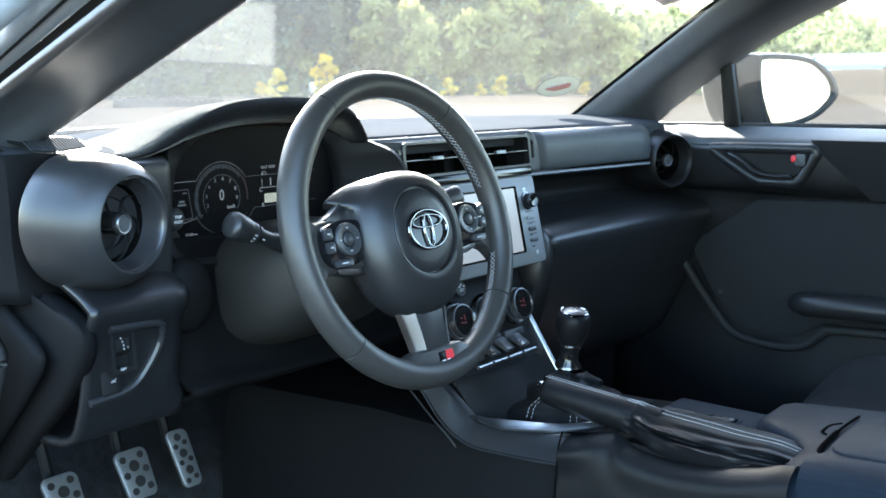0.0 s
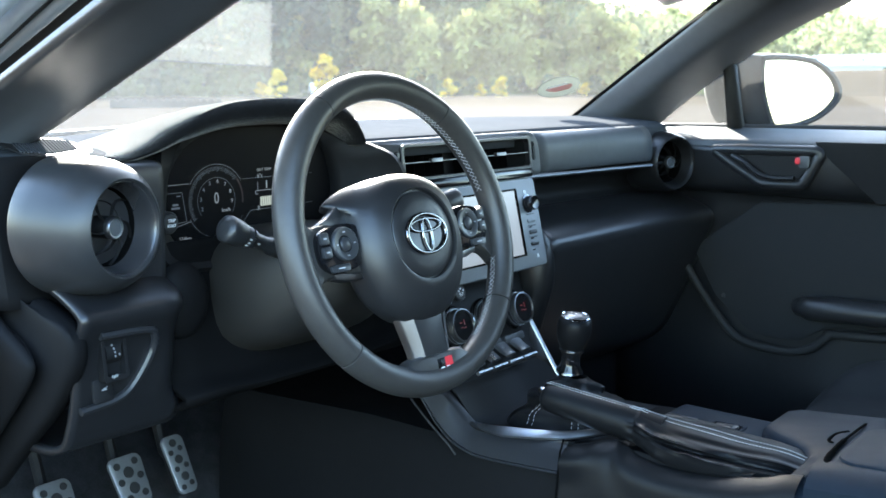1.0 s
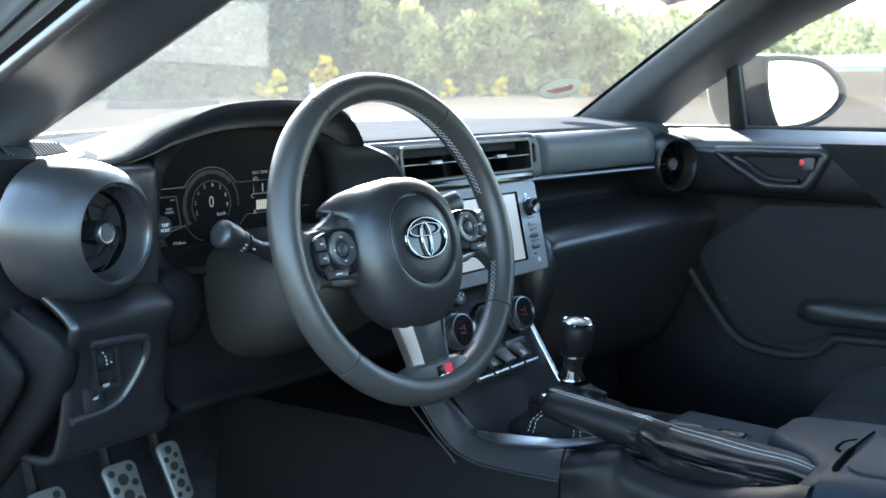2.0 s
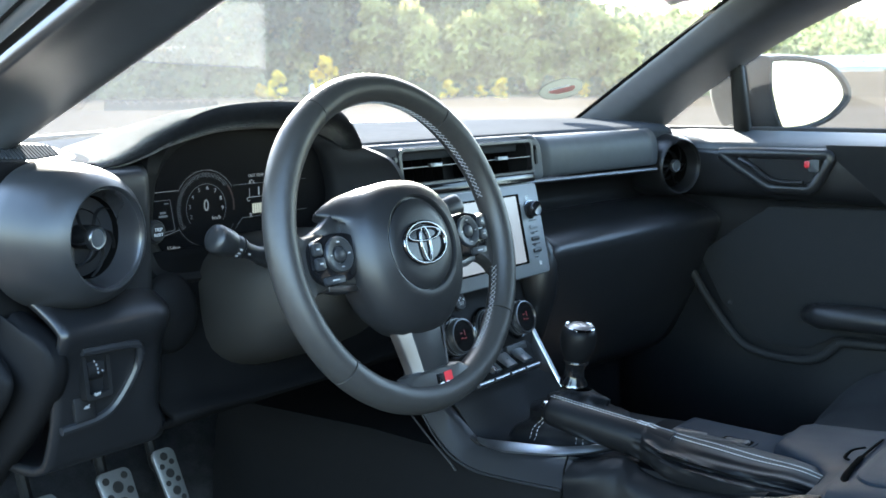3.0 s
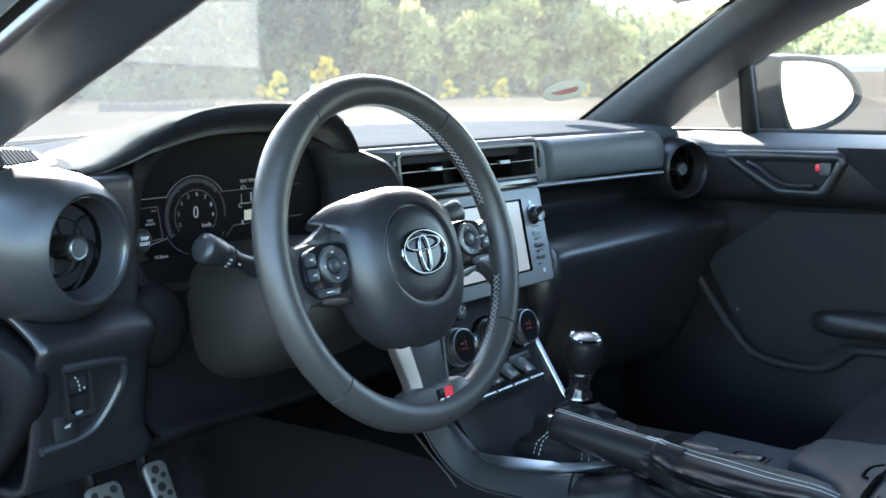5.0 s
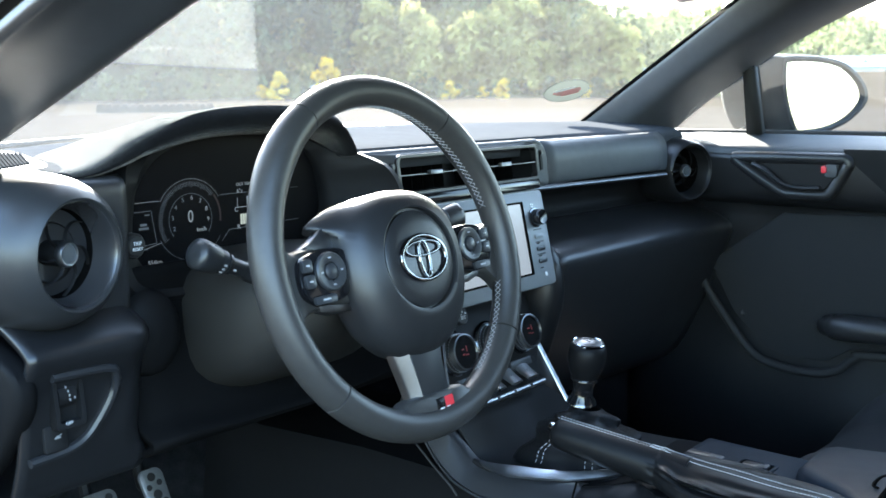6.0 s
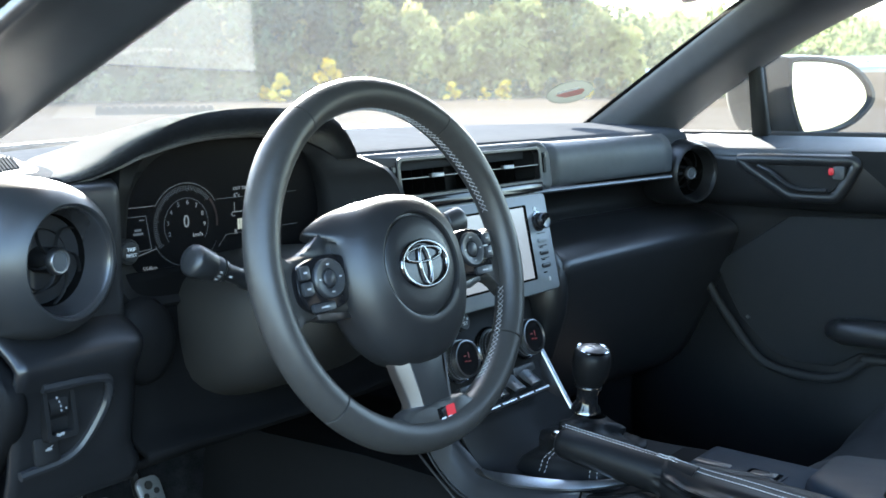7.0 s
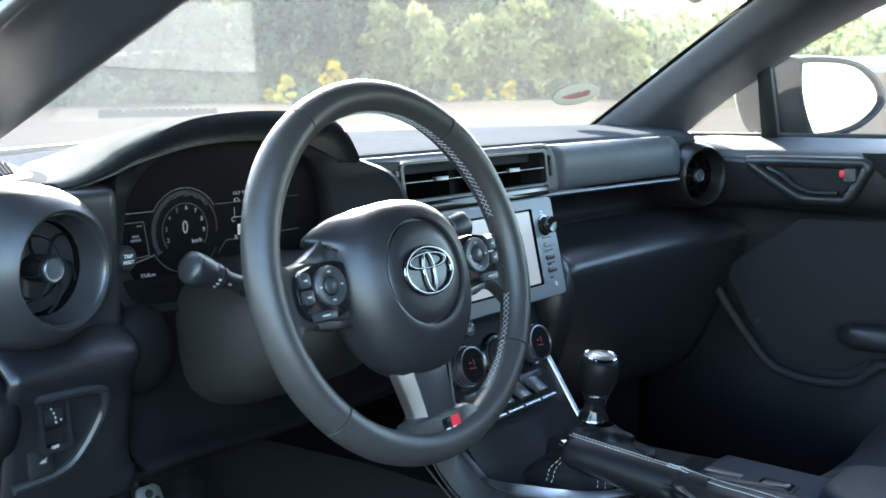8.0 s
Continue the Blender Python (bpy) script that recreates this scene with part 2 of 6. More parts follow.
def loft(rows, around=False, closed=False, caps=False):
    """Faces between rows of points. around: each row is a ring; closed: the last row joins the first."""
    n, m = len(rows), len(rows[0])
    verts = [tuple(p) for r in rows for p in r]
    faces = []
    for i in range(n if closed else n - 1):
        a, b = i * m, (i + 1) % n * m
        for j in range(m if around else m - 1):
            k = (j + 1) % m
            faces.append((a + j, a + k, b + k, b + j))
    if caps and around and not closed:
        faces.append(tuple(range(m))[::-1])
        faces.append(tuple((n - 1) * m + j for j in range(m)))
    return verts, faces


def join(*geos):
    verts, faces = [], []
    for v, f in geos:
        o = len(verts)
        verts += list(v)
        faces += [tuple(i + o for i in q) for q in f]
    return verts, faces


def moved(geo, m):
    return [tuple(m @ Vector(v)) for v in geo[0]], geo[1]


def tube(points, radius, n=12, closed=False, flat=1.0, up=(0, 0, 1)):
    """A round or flattened bar along a line; radius may be a list, flat scales it along up."""
    pts = [Vector(p) for p in points]
    rows = []
    for i, p in enumerate(pts):
        a = pts[i - 1] if i or closed else p
        b = pts[(i + 1) % len(pts)] if closed or i + 1 < len(pts) else p
        t = (b - a).normalized()
        u = Vector(up) - t * t.dot(Vector(up))
        u = u.normalized() if u.length > 1e-4 else t.orthogonal().normalized()
        s = t.cross(u)
        r = radius[i] if isinstance(radius, (list, tuple)) else radius
        rows.append([p + s * r * math.cos(k * math.tau / n) + u * r * flat * math.sin(k * math.tau / n) for k in range(n)])
    return loft(rows, True, closed, not closed)


def revolve(profile, m=Matrix(), n=40, cap=False):
    """Turns (radius, height) pairs round the z axis of m."""
    rows = [[m @ Vector((r * math.cos(k * math.tau / n), r * math.sin(k * math.tau / n), h)) for k in range(n)] for r, h in profile]
    return loft(rows, True, False, cap)


def frame_of(at, normal, up=(0, 0, 1)):
    """A pose whose z axis is normal and whose y axis leans to up."""
    z = Vector(normal).normalized()
    x = Vector(up).cross(z).normalized()
    y = z.cross(x)
    m = Matrix((x, y, z)).transposed().to_4x4()
    m.translation = at
    return m


def prism(outline, depth, m=Matrix(), lip=0.0):
    """A plate with the given 2D outline, from z = 0 to depth in m; lip draws the front in, for a rounded edge."""
    n = len(outline)
    cx, cy = sum(p[0] for p in outline) / n, sum(p[1] for p in outline) / n
    rows = [[(x, y, 0) for x, y in outline], [(x, y, depth - lip) for x, y in outline]]
    if lip:
        rows.append([(x - (x - cx) * lip * 0.3 / max(1e-4, math.hypot(x - cx, y - cy)), y - (y - cy) * lip * 0.3 / max(1e-4, math.hypot(x - cx, y - cy)), depth - lip * 0.3) for x, y in outline])
        rows.append([(x - (x - cx) * lip / max(1e-4, math.hypot(x - cx, y - cy)), y - (y - cy) * lip / max(1e-4, math.hypot(x - cx, y - cy)), depth) for x, y in outline])
    return moved(loft(rows, True, False, True), m)


def rounded(w, h, r, n=4, cx=0.0, cy=0.0):
    """The outline of a rounded rectangle."""
    out = []
    for sx, sy, a in ((1, 1, 0), (-1, 1, 90), (-1, -1, 180), (1, -1, 270)):
        for k in range(n + 1):
            t = radians(a + 90 * k / n)
            out.append((cx + sx * (w / 2 - r) + r * math.cos(t), cy + sy * (h / 2 - r) + r * math.sin(t)))
    return out


def slab(w, h, d, m, r=0.004, lip=0.0):
    return prism(rounded(w, h, min(r, w / 2.01, h / 2.01)), d, m, lip)


def ring(outer, inner, depth, m):
    """A flat frame between two outlines with as many points each."""
    rows = [[(x, y, z) for x, y in o] for o, z in ((outer, 0), (outer, depth), (inner, depth), (inner, 0))]
    return moved(loft(rows, True, True), m)


def writing(text, size, m, mat, parent, name="lettering", depth=0.0002):
    """Raised letters in the built-in font, as a mesh."""
    cu = bpy.data.curves.new(name, "FONT")
    cu.body, cu.size, cu.extrude, cu.align_x, cu.align_y = text, size, depth, "CENTER", "CENTER"
    tmp = new(name, cu)
    me = bpy.data.meshes.new_from_object(tmp.evaluated_get(bpy.context.evaluated_depsgraph_get()))
    bpy.data.objects.remove(tmp)
    geo = ([tuple(m @ v.co) for v in me.vertices], [tuple(p.vertices) for p in me.polygons])
    bpy.data.meshes.remove(me)
    return part(name, geo, mat, parent, smooth=False)


# ---------------------------------------------------------------- the car's shell
# windscreen: three arcs from the cowl up to the roof header
def glass_row(half, y_side, y_mid, z_side, z_mid, n=24):
    return [V(half * u, y_mid + (y_side - y_mid) * u * u, z_mid + (z_side - z_mid) * u * u) for u in [i * 2 / n - 1 for i in range(n + 1)]]


part("windscreen", loft([glass_row(0.70, 0.22, 0.56, 0.925, 0.93), glass_row(0.655, 0.06, 0.40, 1.025, 1.03),
                         glass_row(0.61, -0.10, 0.22, 1.115, 1.125), glass_row(0.565, -0.27, 0.03, 1.19, 1.21)]),
     WINDSCREEN, label="raked laminated windscreen with a film of dust", category="windscreen", kind="structure").visible_shadow = False

# front pillars: a trim that rolls from the glass edge to the door opening
def pillar(name, low, high, mat, label, bows=()):
    """bows: how far each line of the trim arches up at its middle."""
    rows = []
    for k in range(-4, 13):
        t = k / 8
        arch = max(0.0, 4 * t * (1 - t))
        rows.append(spline([Vector(a).lerp(Vector(b), t) + V(0, 0, arch * (bows[i] if bows else 0)) for i, (a, b) in enumerate(zip(low, high))], 4))
    return part(name, loft(rows), mat, solid=0.012, label=label, category="pillar", kind="structure")


pillar("pillar_trim_driver_side",
       [(-0.609, 0.150, 0.983), (-0.622, 0.120, 0.979), (-0.640, 0.108, 0.976), (-0.665, 0.118, 0.985), (-0.690, 0.100, 1.000), (-0.712, 0.061, 1.017)],
       [(-0.561, -0.10, 1.112), (-0.574, -0.128, 1.099), (-0.596, -0.136, 1.091), (-0.640, -0.125, 1.090), (-0.672, -0.118, 1.091), (-0.702, -0.120, 1.089)],
       TRIM, "black grained windscreen pillar trim on the driver's side")
pillar("pillar_trim_passenger_side",
       [(0.640, 0.236, 0.950), (0.621, 0.225, 0.949), (0.624, 0.190, 0.941), (0.632, 0.160, 0.936), (0.652, 0.142, 0.932), (0.690, 0.110, 0.929), (0.722, 0.085, 0.932), (0.735, 0.090, 0.945)],
       [(0.554, -0.120, 1.164), (0.536, -0.131, 1.163), (0.534, -0.172, 1.153), (0.538, -0.205, 1.146), (0.558, -0.232, 1.142), (0.598, -0.285, 1.146), (0.634, -0.320, 1.154), (0.648, -0.315, 1.166)],
       TRIM, "black grained windscreen pillar trim on the passenger side", (0, 0, 0.001, 0.003, 0.007, 0.014, 0.021, 0.021))


def edge_line(name, a, b, radius, mat, label, category):
    a, b = Vector(a), Vector(b)
    return part(name, tube([a.lerp(b, t) for t in (-0.45, 0, 0.5, 1, 1.45)], radius, 8), mat, label=label, category=category, kind="structure")


edge_line("windscreen_frit", (0.6235, 0.228, 0.9520), (0.5390, -0.128, 1.1665), 0.0045, GAP, "black ceramic edge of the windscreen", "windscreen edge")
edge_line("pillar_seam", (-0.668, 0.114, 0.983), (-0.643, -0.129, 1.088), 0.0036, GAP, "dark seam along the pillar trim", "seam")
edge_line("pillar_crease", (-0.653, 0.1085, 0.9765), (-0.620, -0.1345, 1.0865), 0.0034, TRIM, "raised crease along the pillar trim", "seam")


# rubber seal and painted flanges outside the driver's pillar
def rail(name, a, b, radius, mat, flat, label):
    a, b = Vector(a), Vector(b)
    return part(name, tube([a.lerp(b, t) for t in (-0.35, 0, 0.5, 1, 1.5)], radius, 12, flat=flat, up=(1, 0, 0.4)), mat, label=label, category="seal", kind="structure")


rail("door_seal", (-0.722, 0.045, 1.026), (-0.718, -0.119, 1.088), 0.009, RUBBER, 0.6, "black rubber door seal along the pillar")
rail("pillar_flange", (-0.738, 0.012, 1.036), (-0.733, -0.116, 1.087), 0.010, FLANGE, 0.7, "grey painted pillar flange beside the seal")
rail("inner_seal", (-0.750, -0.019, 1.045), (-0.744, -0.113, 1.087), 0.006, RUBBER, 0.6, "thin black rubber lip on the pillar")
rail("pillar_outer_skin", (-0.767, -0.045, 1.054), (-0.762, -0.115, 1.086), 0.013, FLANGE, 0.7, "grey painted outer skin of the pillar")
rail("pillar_outer_panel", (-0.806, -0.075, 1.062), (-0.801, -0.195, 1.110), 0.020, FLANGE, 0.55, "painted metal of the outer pillar, sky sheen in its pale colour")
rail("roof_gutter", (-0.783, -0.085, 1.068), (-0.778, -0.125, 1.086), 0.005, RUBBER, 0.7, "dark roof gutter strip")

# roof lining, rear bulkhead, floor, bulkhead before the feet, sides
def sheet(name, rows, mat, label, category, thick=0.02):
    return part(name, loft(rows), mat, solid=thick, label=label, category=category, kind="structure")


sheet("roof_lining", [[V(x, y, z - 0.06 * (x / 0.55) ** 2) for x in (-0.57, -0.4, -0.2, 0, 0.2, 0.4, 0.57)]
                      for y, z in ((0.00, 1.225), (-0.15, 1.25), (-0.4, 1.265), (-0.8, 1.265), (-1.2, 1.24), (-1.6, 1.17))], LINING,
      "dark grey cloth roof lining", "roof lining")
sheet("rear_bulkhead", [[V(x, -1.62, z) for x in (-0.7, 0, 0.7)] for z in (0.25, 0.7, 1.17)], CARPET, "dark carpeted rear bulkhead", "bulkhead")
sheet("floor", [[V(x, y, z) for x in (-0.74, -0.2, 0.2, 0.74)] for y, z in ((0.62, 0.42), (0.48, 0.27), (0.2, 0.22), (-1.62, 0.22))], CARPET,
      "black carpeted car floor", "floor")
sheet("firewall", [[V(x, y, z) for x in (-0.74, 0, 0.74)] for y, z in ((0.62, 0.40), (0.60, 0.7), (0.56, 0.90))], CARPET, "black lined firewall ahead of the pedals", "firewall")
sheet("kick_panel_passenger_side", [[V(0.745, y, z) for y in (-0.02, 0.3, 0.62)] for z in (0.2, 0.55, 0.93)], SOFT, "black plastic kick panel beside the footwell", "kick panel")

# bonnet ahead of the glass
bonnet = thing("bonnet", (0, 1.0, 0.8), "dark grey painted bonnet ahead of the windscreen", "bonnet")
part("skin", loft([[V(x, y - 0.12 * (x / 0.75) ** 2, z + 0.035 * math.exp(-((abs(x) - 0.58) / 0.12) ** 2) - 0.09 * max(0, abs(x) - 0.66)) for x in [i * 0.08 - 0.8 for i in range(21)]]
                   for y, z in ((0.62, 0.91), (0.75, 0.912), (1.0, 0.90), (1.4, 0.85), (1.75, 0.76), (1.9, 0.62))]), PAINT, bonnet, solid=0.01)
part("wiper", tube([V(-0.55, 0.42, 0.945), V(-0.2, 0.585, 0.945), V(0.2, 0.60, 0.945)], 0.006, 8), RUBBER, bonnet, "black wiper arm at rest")
part("cowl", loft([[V(x, y - 0.45 * x * x, z) for x in [i * 0.1 - 0.7 for i in range(15)]] for y, z in ((0.47, 0.925), (0.56, 0.915), (0.66, 0.905))]), RUBBER, bonnet, "black plastic cowl below the glass", solid=0.01)

# black toothed strip ahead of the glass, added to imitate a windscreen reflection
ta, tb, high = V(0.521, 1.784, 0.979), V(0.848, 1.670, 0.978), 0.026
top, low_, n = [], [], 15 * 6
for i in range(n + 1):
    p = ta.lerp(tb, i / n)
    top.append(p - V(0, 0, high * (0.40 if i % 6 == 0 else 0.0)))
    low_.append(p - V(0, 0, high))
part("toothed_strip", loft([low_, [p.lerp(q, 0.5) for p, q in zip(low_, top)], top]), REFLECT_DARK, bonnet, "dark toothed strip imitating a reflection in the windscreen", smooth=False, solid=0.004)

# passenger door: body, ledge, insert, handle and glass
door = thing("passenger_door", (0.70, -0.5, 0.35), "black plastic passenger door with cloth insert and pull handle", "car door")
ledge = [(0.746, 0.914), (0.738, 0.926), (0.718, 0.931), (0.690, 0.9250), (0.662, 0.9165), (0.646, 0.9080), (0.6405, 0.896)]
prof = [(0.6405, 0.896), (0.642, 0.86), (0.650, 0.82), (0.672, 0.806), (0.690, 0.797), (0.694, 0.70), (0.694, 0.60), (0.69, 0.50), (0.68, 0.40), (0.69, 0.30)]
for name, pts, mat, label in (("ledge", ledge, PANEL, "grey soft ledge under the side glass"), ("panel", prof, HARD, "black door panel")):
    part(name, loft([[V(x + (0.02 if y > 0 else 0), y, z) for x, z in [(p.x, p.z) for p in spline([(a, 0, b) for a, b in pts], 4)]] for y in (0.16, 0.05, -0.02, -0.1, -0.2, -0.3, -0.45, -0.7, -1.1, -1.4)]),
         mat, door, label, solid=0.02)
ins = [(-0.02, 0.69), (-0.157, 0.792), (-0.28, 0.797), (-0.9, 0.82), (-0.9, 0.56), (-0.34, 0.568), (-0.29, 0.56), (-0.245, 0.53), (-0.18, 0.527), (-0.135, 0.54), (-0.07, 0.60)]
m_door = Matrix(((0, 0, -1, 0.692), (1, 0, 0, 0), (0, 1, 0, 0), (0, 0, 0, 1)))
part("insert", prism(ins, 0.012, m_door, 0.006), DOORCLOTH, door, "dark cloth door insert")
part("pocket_edge", tube(spline([(0.672, 0.0, 0.672), (0.668, -0.05, 0.605), (0.664, -0.115, 0.533), (0.664, -0.165, 0.514), (0.664, -0.235, 0.512), (0.664, -0.275, 0.525),
                                 (0.664, -0.305, 0.552), (0.664, -0.36, 0.560), (0.664, -0.9, 0.585)], 8), 0.008, 10), RUBBER, door, "raised edge of the door pocket")
part("armrest", tube(spline([(0.655, -0.255, 0.604), (0.640, -0.275, 0.606), (0.632, -0.33, 0.610), (0.63, -0.5, 0.617), (0.63, -0.9, 0.64)], 6), [0.006] + [0.022] * 5 + [0.026] * 19, 14, flat=0.85), SOFT, door, "padded armrest")
part("rear_panel", prism([(-0.262, 0.912), (-0.268, 0.898), (-0.375, 0.806), (-0.95, 0.83), (-0.95, 0.917)], 0.012,
                         Matrix(((0, 0, -1, 0.650), (1, 0, 0, -0.007), (0, 1, 0, 0), (0, 0, 0, 1))), 0.004), DULL, door, "dark upper door panel behind the handle")
handle_out = [(-0.040, 0.892), (-0.268, 0.896), (-0.276, 0.884), (-0.246, 0.826), (-0.232, 0.816), (-0.158, 0.815), (-0.140, 0.822)]
handle_in = [(-0.075, 0.879), (-0.248, 0.882), (-0.251, 0.876), (-0.230, 0.842), (-0.222, 0.836), (-0.166, 0.835), (-0.155, 0.838)]
m_hand = Matrix(((0, 0, -1, 0.646), (1, 0, 0, -0.017), (0, 1, 0, 0.006), (0, 0, 0, 1)))
mid = [((a[0] + b[0]) / 2, (a[1] + b[1]) / 2) for a, b in zip(handle_out, handle_in)]
mid = [q for k, p in enumerate(mid) for q in (Vector(p).lerp(Vector(mid[k - 1]), 0.12), Vector(p).lerp(Vector(mid[(k + 1) % len(mid)]), 0.12))]
handle = part("handle_frame", moved(tube(spline([(p.x, p.y, 0.004) for p in mid], 4, True), 0.0105, 14, True, 1.1), m_hand), SOFT, door, "rounded black handle surround")
part("handle_cup", prism(handle_in, 0.0075, m_hand), DULL, handle)
part("pull_lever", tube(spline([(0.632, -0.117, 0.882), (0.627, -0.142, 0.872), (0.624, -0.172, 0.851), (0.624, -0.202, 0.844), (0.626, -0.239, 0.845)], 6), 0.0055, 10, flat=0.8), BARREL, handle, "satin black pull lever")
part("lock_knob", slab(0.020, 0.022, 0.012, frame_of((0.640, -0.255, 0.875), (-1, 0, 0)), 0.004, 0.002), PANEL, handle, "grey lock slider")
part("lock_mark", slab(0.009, 0.012, 0.014, frame_of((0.640, -0.2435, 0.877), (-1, 0, 0)), 0.003, 0.001), RED, handle, "red unlocked mark")
part("grommet", revolve([(0.0, 0.0), (0.004, 0.001), (0.004, -0.004)], frame_of((0.679, -0.09, 0.60), (-1, 0, 0)), 12), BUTTON, door, "small dark screw head")
part("sill_strip", tube([V(0.738, 0.08, 0.930), V(0.738, -0.5, 0.934), V(0.738, -1.3, 0.938)], 0.006, 8), RUBBER, door, "rubber strip below the side glass")
part("quarter_bar", loft([[V(0.722 - k * 0.05, y - k * 0.0 - 0.0, z) for (y, z), k in ((((-0.072, 0.935)), 0), ((-0.078, 1.075), 1))],
                          [V(0.722 - k * 0.05, y, z) for (y, z), k in (((-0.101, 0.935), 0), ((-0.098, 1.075), 1))]]), RUBBER, door, "black bar of the quarter glass", solid=0.016)
part("side_glass", loft([[V(0.738, -0.10, 0.935), V(0.738, -1.3, 0.95)], [V(0.675, -0.10, 1.075), V(0.66, -1.3, 1.12)], [V(0.625, -0.33, 1.17), V(0.59, -1.2, 1.22)]]),
     SIDEGLASS, door, "clear side glass").visible_shadow = False
part("quarter_glass", loft([[V(0.74, 0.08, 0.935), V(0.738, -0.08, 0.935)], [V(0.68, -0.08, 1.055), V(0.675, -0.09, 1.07)]]), SIDEGLASS, door, "small quarter glass").visible_shadow = False
part("outer_skin", loft([[V(0.765, y, 0.935) for y in (0.2, -0.3, -1.4)], [V(0.86, y, 0.85) for y in (0.2, -0.3, -1.4)], [V(0.88, y, 0.6) for y in (0.2, -0.3, -1.4)],
                         [V(0.84, y, 0.25) for y in (0.2, -0.3, -1.4)]]), PAINT, door, "grey painted outer skin", solid=0.01)

# door mirror outside the passenger glass
mirror = thing("door_mirror", (0.80, -0.06, 0.94), "dark grey door mirror with bright glass on the passenger door", "door mirror")
outline = [(-0.096, 0.056), (-0.088, 0.064), (-0.05, 0.0655), (0.0, 0.063), (0.045, 0.053), (0.083, 0.027), (0.098, 0.000), (0.088, -0.022), (0.05, -0.048), (0.0, -0.063), (-0.045, -0.067), (-0.064, -0.066), (-0.081, -0.036), (-0.095, 0.010)]
m_mir = frame_of((0.862, -0.153, 0.999), (-0.43, -0.90, 0.03))
ol = [(p.x * 1.06, p.y * 1.05) for p in spline([(x, y, 0) for x, y in outline], 5, True)]
part("glass", prism([(x * 0.905 - 0.001, y * 0.91) for x, y in ol], 0.003, m_mir), MIRROR, mirror, "clear mirror glass")
shell = [[(x * k + dx, y * k, z) for x, y in ol] for k, z, dx in ((0.90, -0.004, 0), (0.915, 0.004, 0), (0.97, 0.010, 0.001), (1.06, 0.008, 0.002), (1.11, -0.004, 0.002), (1.13, -0.020, 0), (1.12, -0.05, -0.012), (1.02, -0.085, -0.035), (0.84, -0.115, -0.056), (0.56, -0.138, -0.070), (0.25, -0.150, -0.078))]
part("housing", moved(loft(shell, True, False, True), m_mir), SHELL, mirror, "dark grey painted mirror housing")
part("stalk", tube(spline([(0.745, -0.030, 0.920), (0.78, -0.05, 0.932), (0.82, -0.08, 0.955)], 5), 0.014, 12, flat=0.9), SHELL, mirror, "mirror foot on the door")

# ---------------------------------------------------------------- dashboard
dash = thing("dashboard", (0, 0.2, 0.6), "black soft-touch dashboard with grey passenger panel and chrome strip", "dashboard")
XS = sorted([i * 0.05 - 0.72 for i in range(30)] + [-0.548, -0.228])


def bow(x):
    return 0.03 - 0.075 * x * x


pad = []
for x in XS:
    yf, yb = 0.485 - 0.65 * x * x, 0.026 + bow(x) + 2.2 * max(0.0, abs(x) - 0.63) + (0.11 if -0.549 < x < -0.225 else 0.0)
    pad.append(spline([(x, yf + 0.05, 0.925), (x, yf, 0.948), (x, yf - 0.03, 0.952), (x, (yf + yb) / 2, 0.949), (x, yb + 0.03, 0.944), (x, yb + 0.006, 0.940), (x, yb - 0.006, 0.931), (x, yb - 0.006, 0.915)], 4))
part("upper_pad", loft(pad), TOP, dash, "black soft dashboard top", solid=0.012)


def band(x0, x1, profile, n=14, k=4):
    rows = []
    for i in range(n + 1):
        x = x0 + (x1 - x0) * i / n
        rows.append(spline([(x, y + bow(x), z) for y, z in profile], k))
    return loft(rows)


part("passenger_panel", band(0.188, 0.540, [(0.016, 0.938), (0.004, 0.930), (-0.004, 0.915), (-0.006, 0.895), (-0.004, 0.874), (0.006, 0.870)]), PANEL, dash, "grey grained passenger panel", solid=0.006)
part("chrome_strip", tube([V(0.135 + 0.396 * i / 12, bow(0.135 + 0.396 * i / 12) - 0.008, 0.8675 - 0.0035 * i / 12) for i in range(13)], 0.0046, 10, flat=0.8), SATINMETAL, dash, "satin metal strip under the grey panel")
part("passenger_recess", band(0.12, 0.72, [(0.000, 0.864), (0.03, 0.857), (0.06, 0.845), (0.07, 0.82), (0.055, 0.803)]), DULL, dash, "dark recess under the strip", solid=0.004)
part("glove_box", band(0.135, 0.72, [(0.055, 0.806), (0.02, 0.795), (-0.02, 0.782), (-0.045, 0.768), (-0.052, 0.755), (-0.048, 0.735), (-0.03, 0.69), (0.02, 0.58), (0.09, 0.48), (0.25, 0.42)]), SOFT, dash, "dark glove box face", solid=0.006)
# panel between the outer vent and the cluster, and the driver's lower panel
part("driver_panel", band(-0.645, -0.548, [(0.02, 0.938), (0.010, 0.930), (0.008, 0.91), (0.010, 0.86), (0.012, 0.80)]), SOFT, dash, "black panel beside the cluster", solid=0.006)
low = []
for i in range(15):
    x = -0.678 + 0.133 * i / 14
    e = max(0, (x + 0.575) / 0.03) ** 2 * 0.02 if x > -0.575 else 0
    low.append(spline([(x, 0.06, 0.825), (x, 0.015 + e, 0.812), (x, -0.020 + e, 0.795), (x, -0.024 + e, 0.780), (x, -0.010 + e, 0.755), (x, -0.004 + e, 0.72), (x, 0.002 + e, 0.69), (x, 0.012, 0.665), (x, 0.028, 0.642), (x, 0.075, 0.630), (x, 0.20, 0.628)], 4))
part("driver_lower_panel", loft(low), HARD, dash, "black lower panel with a switch pocket", solid=0.008)
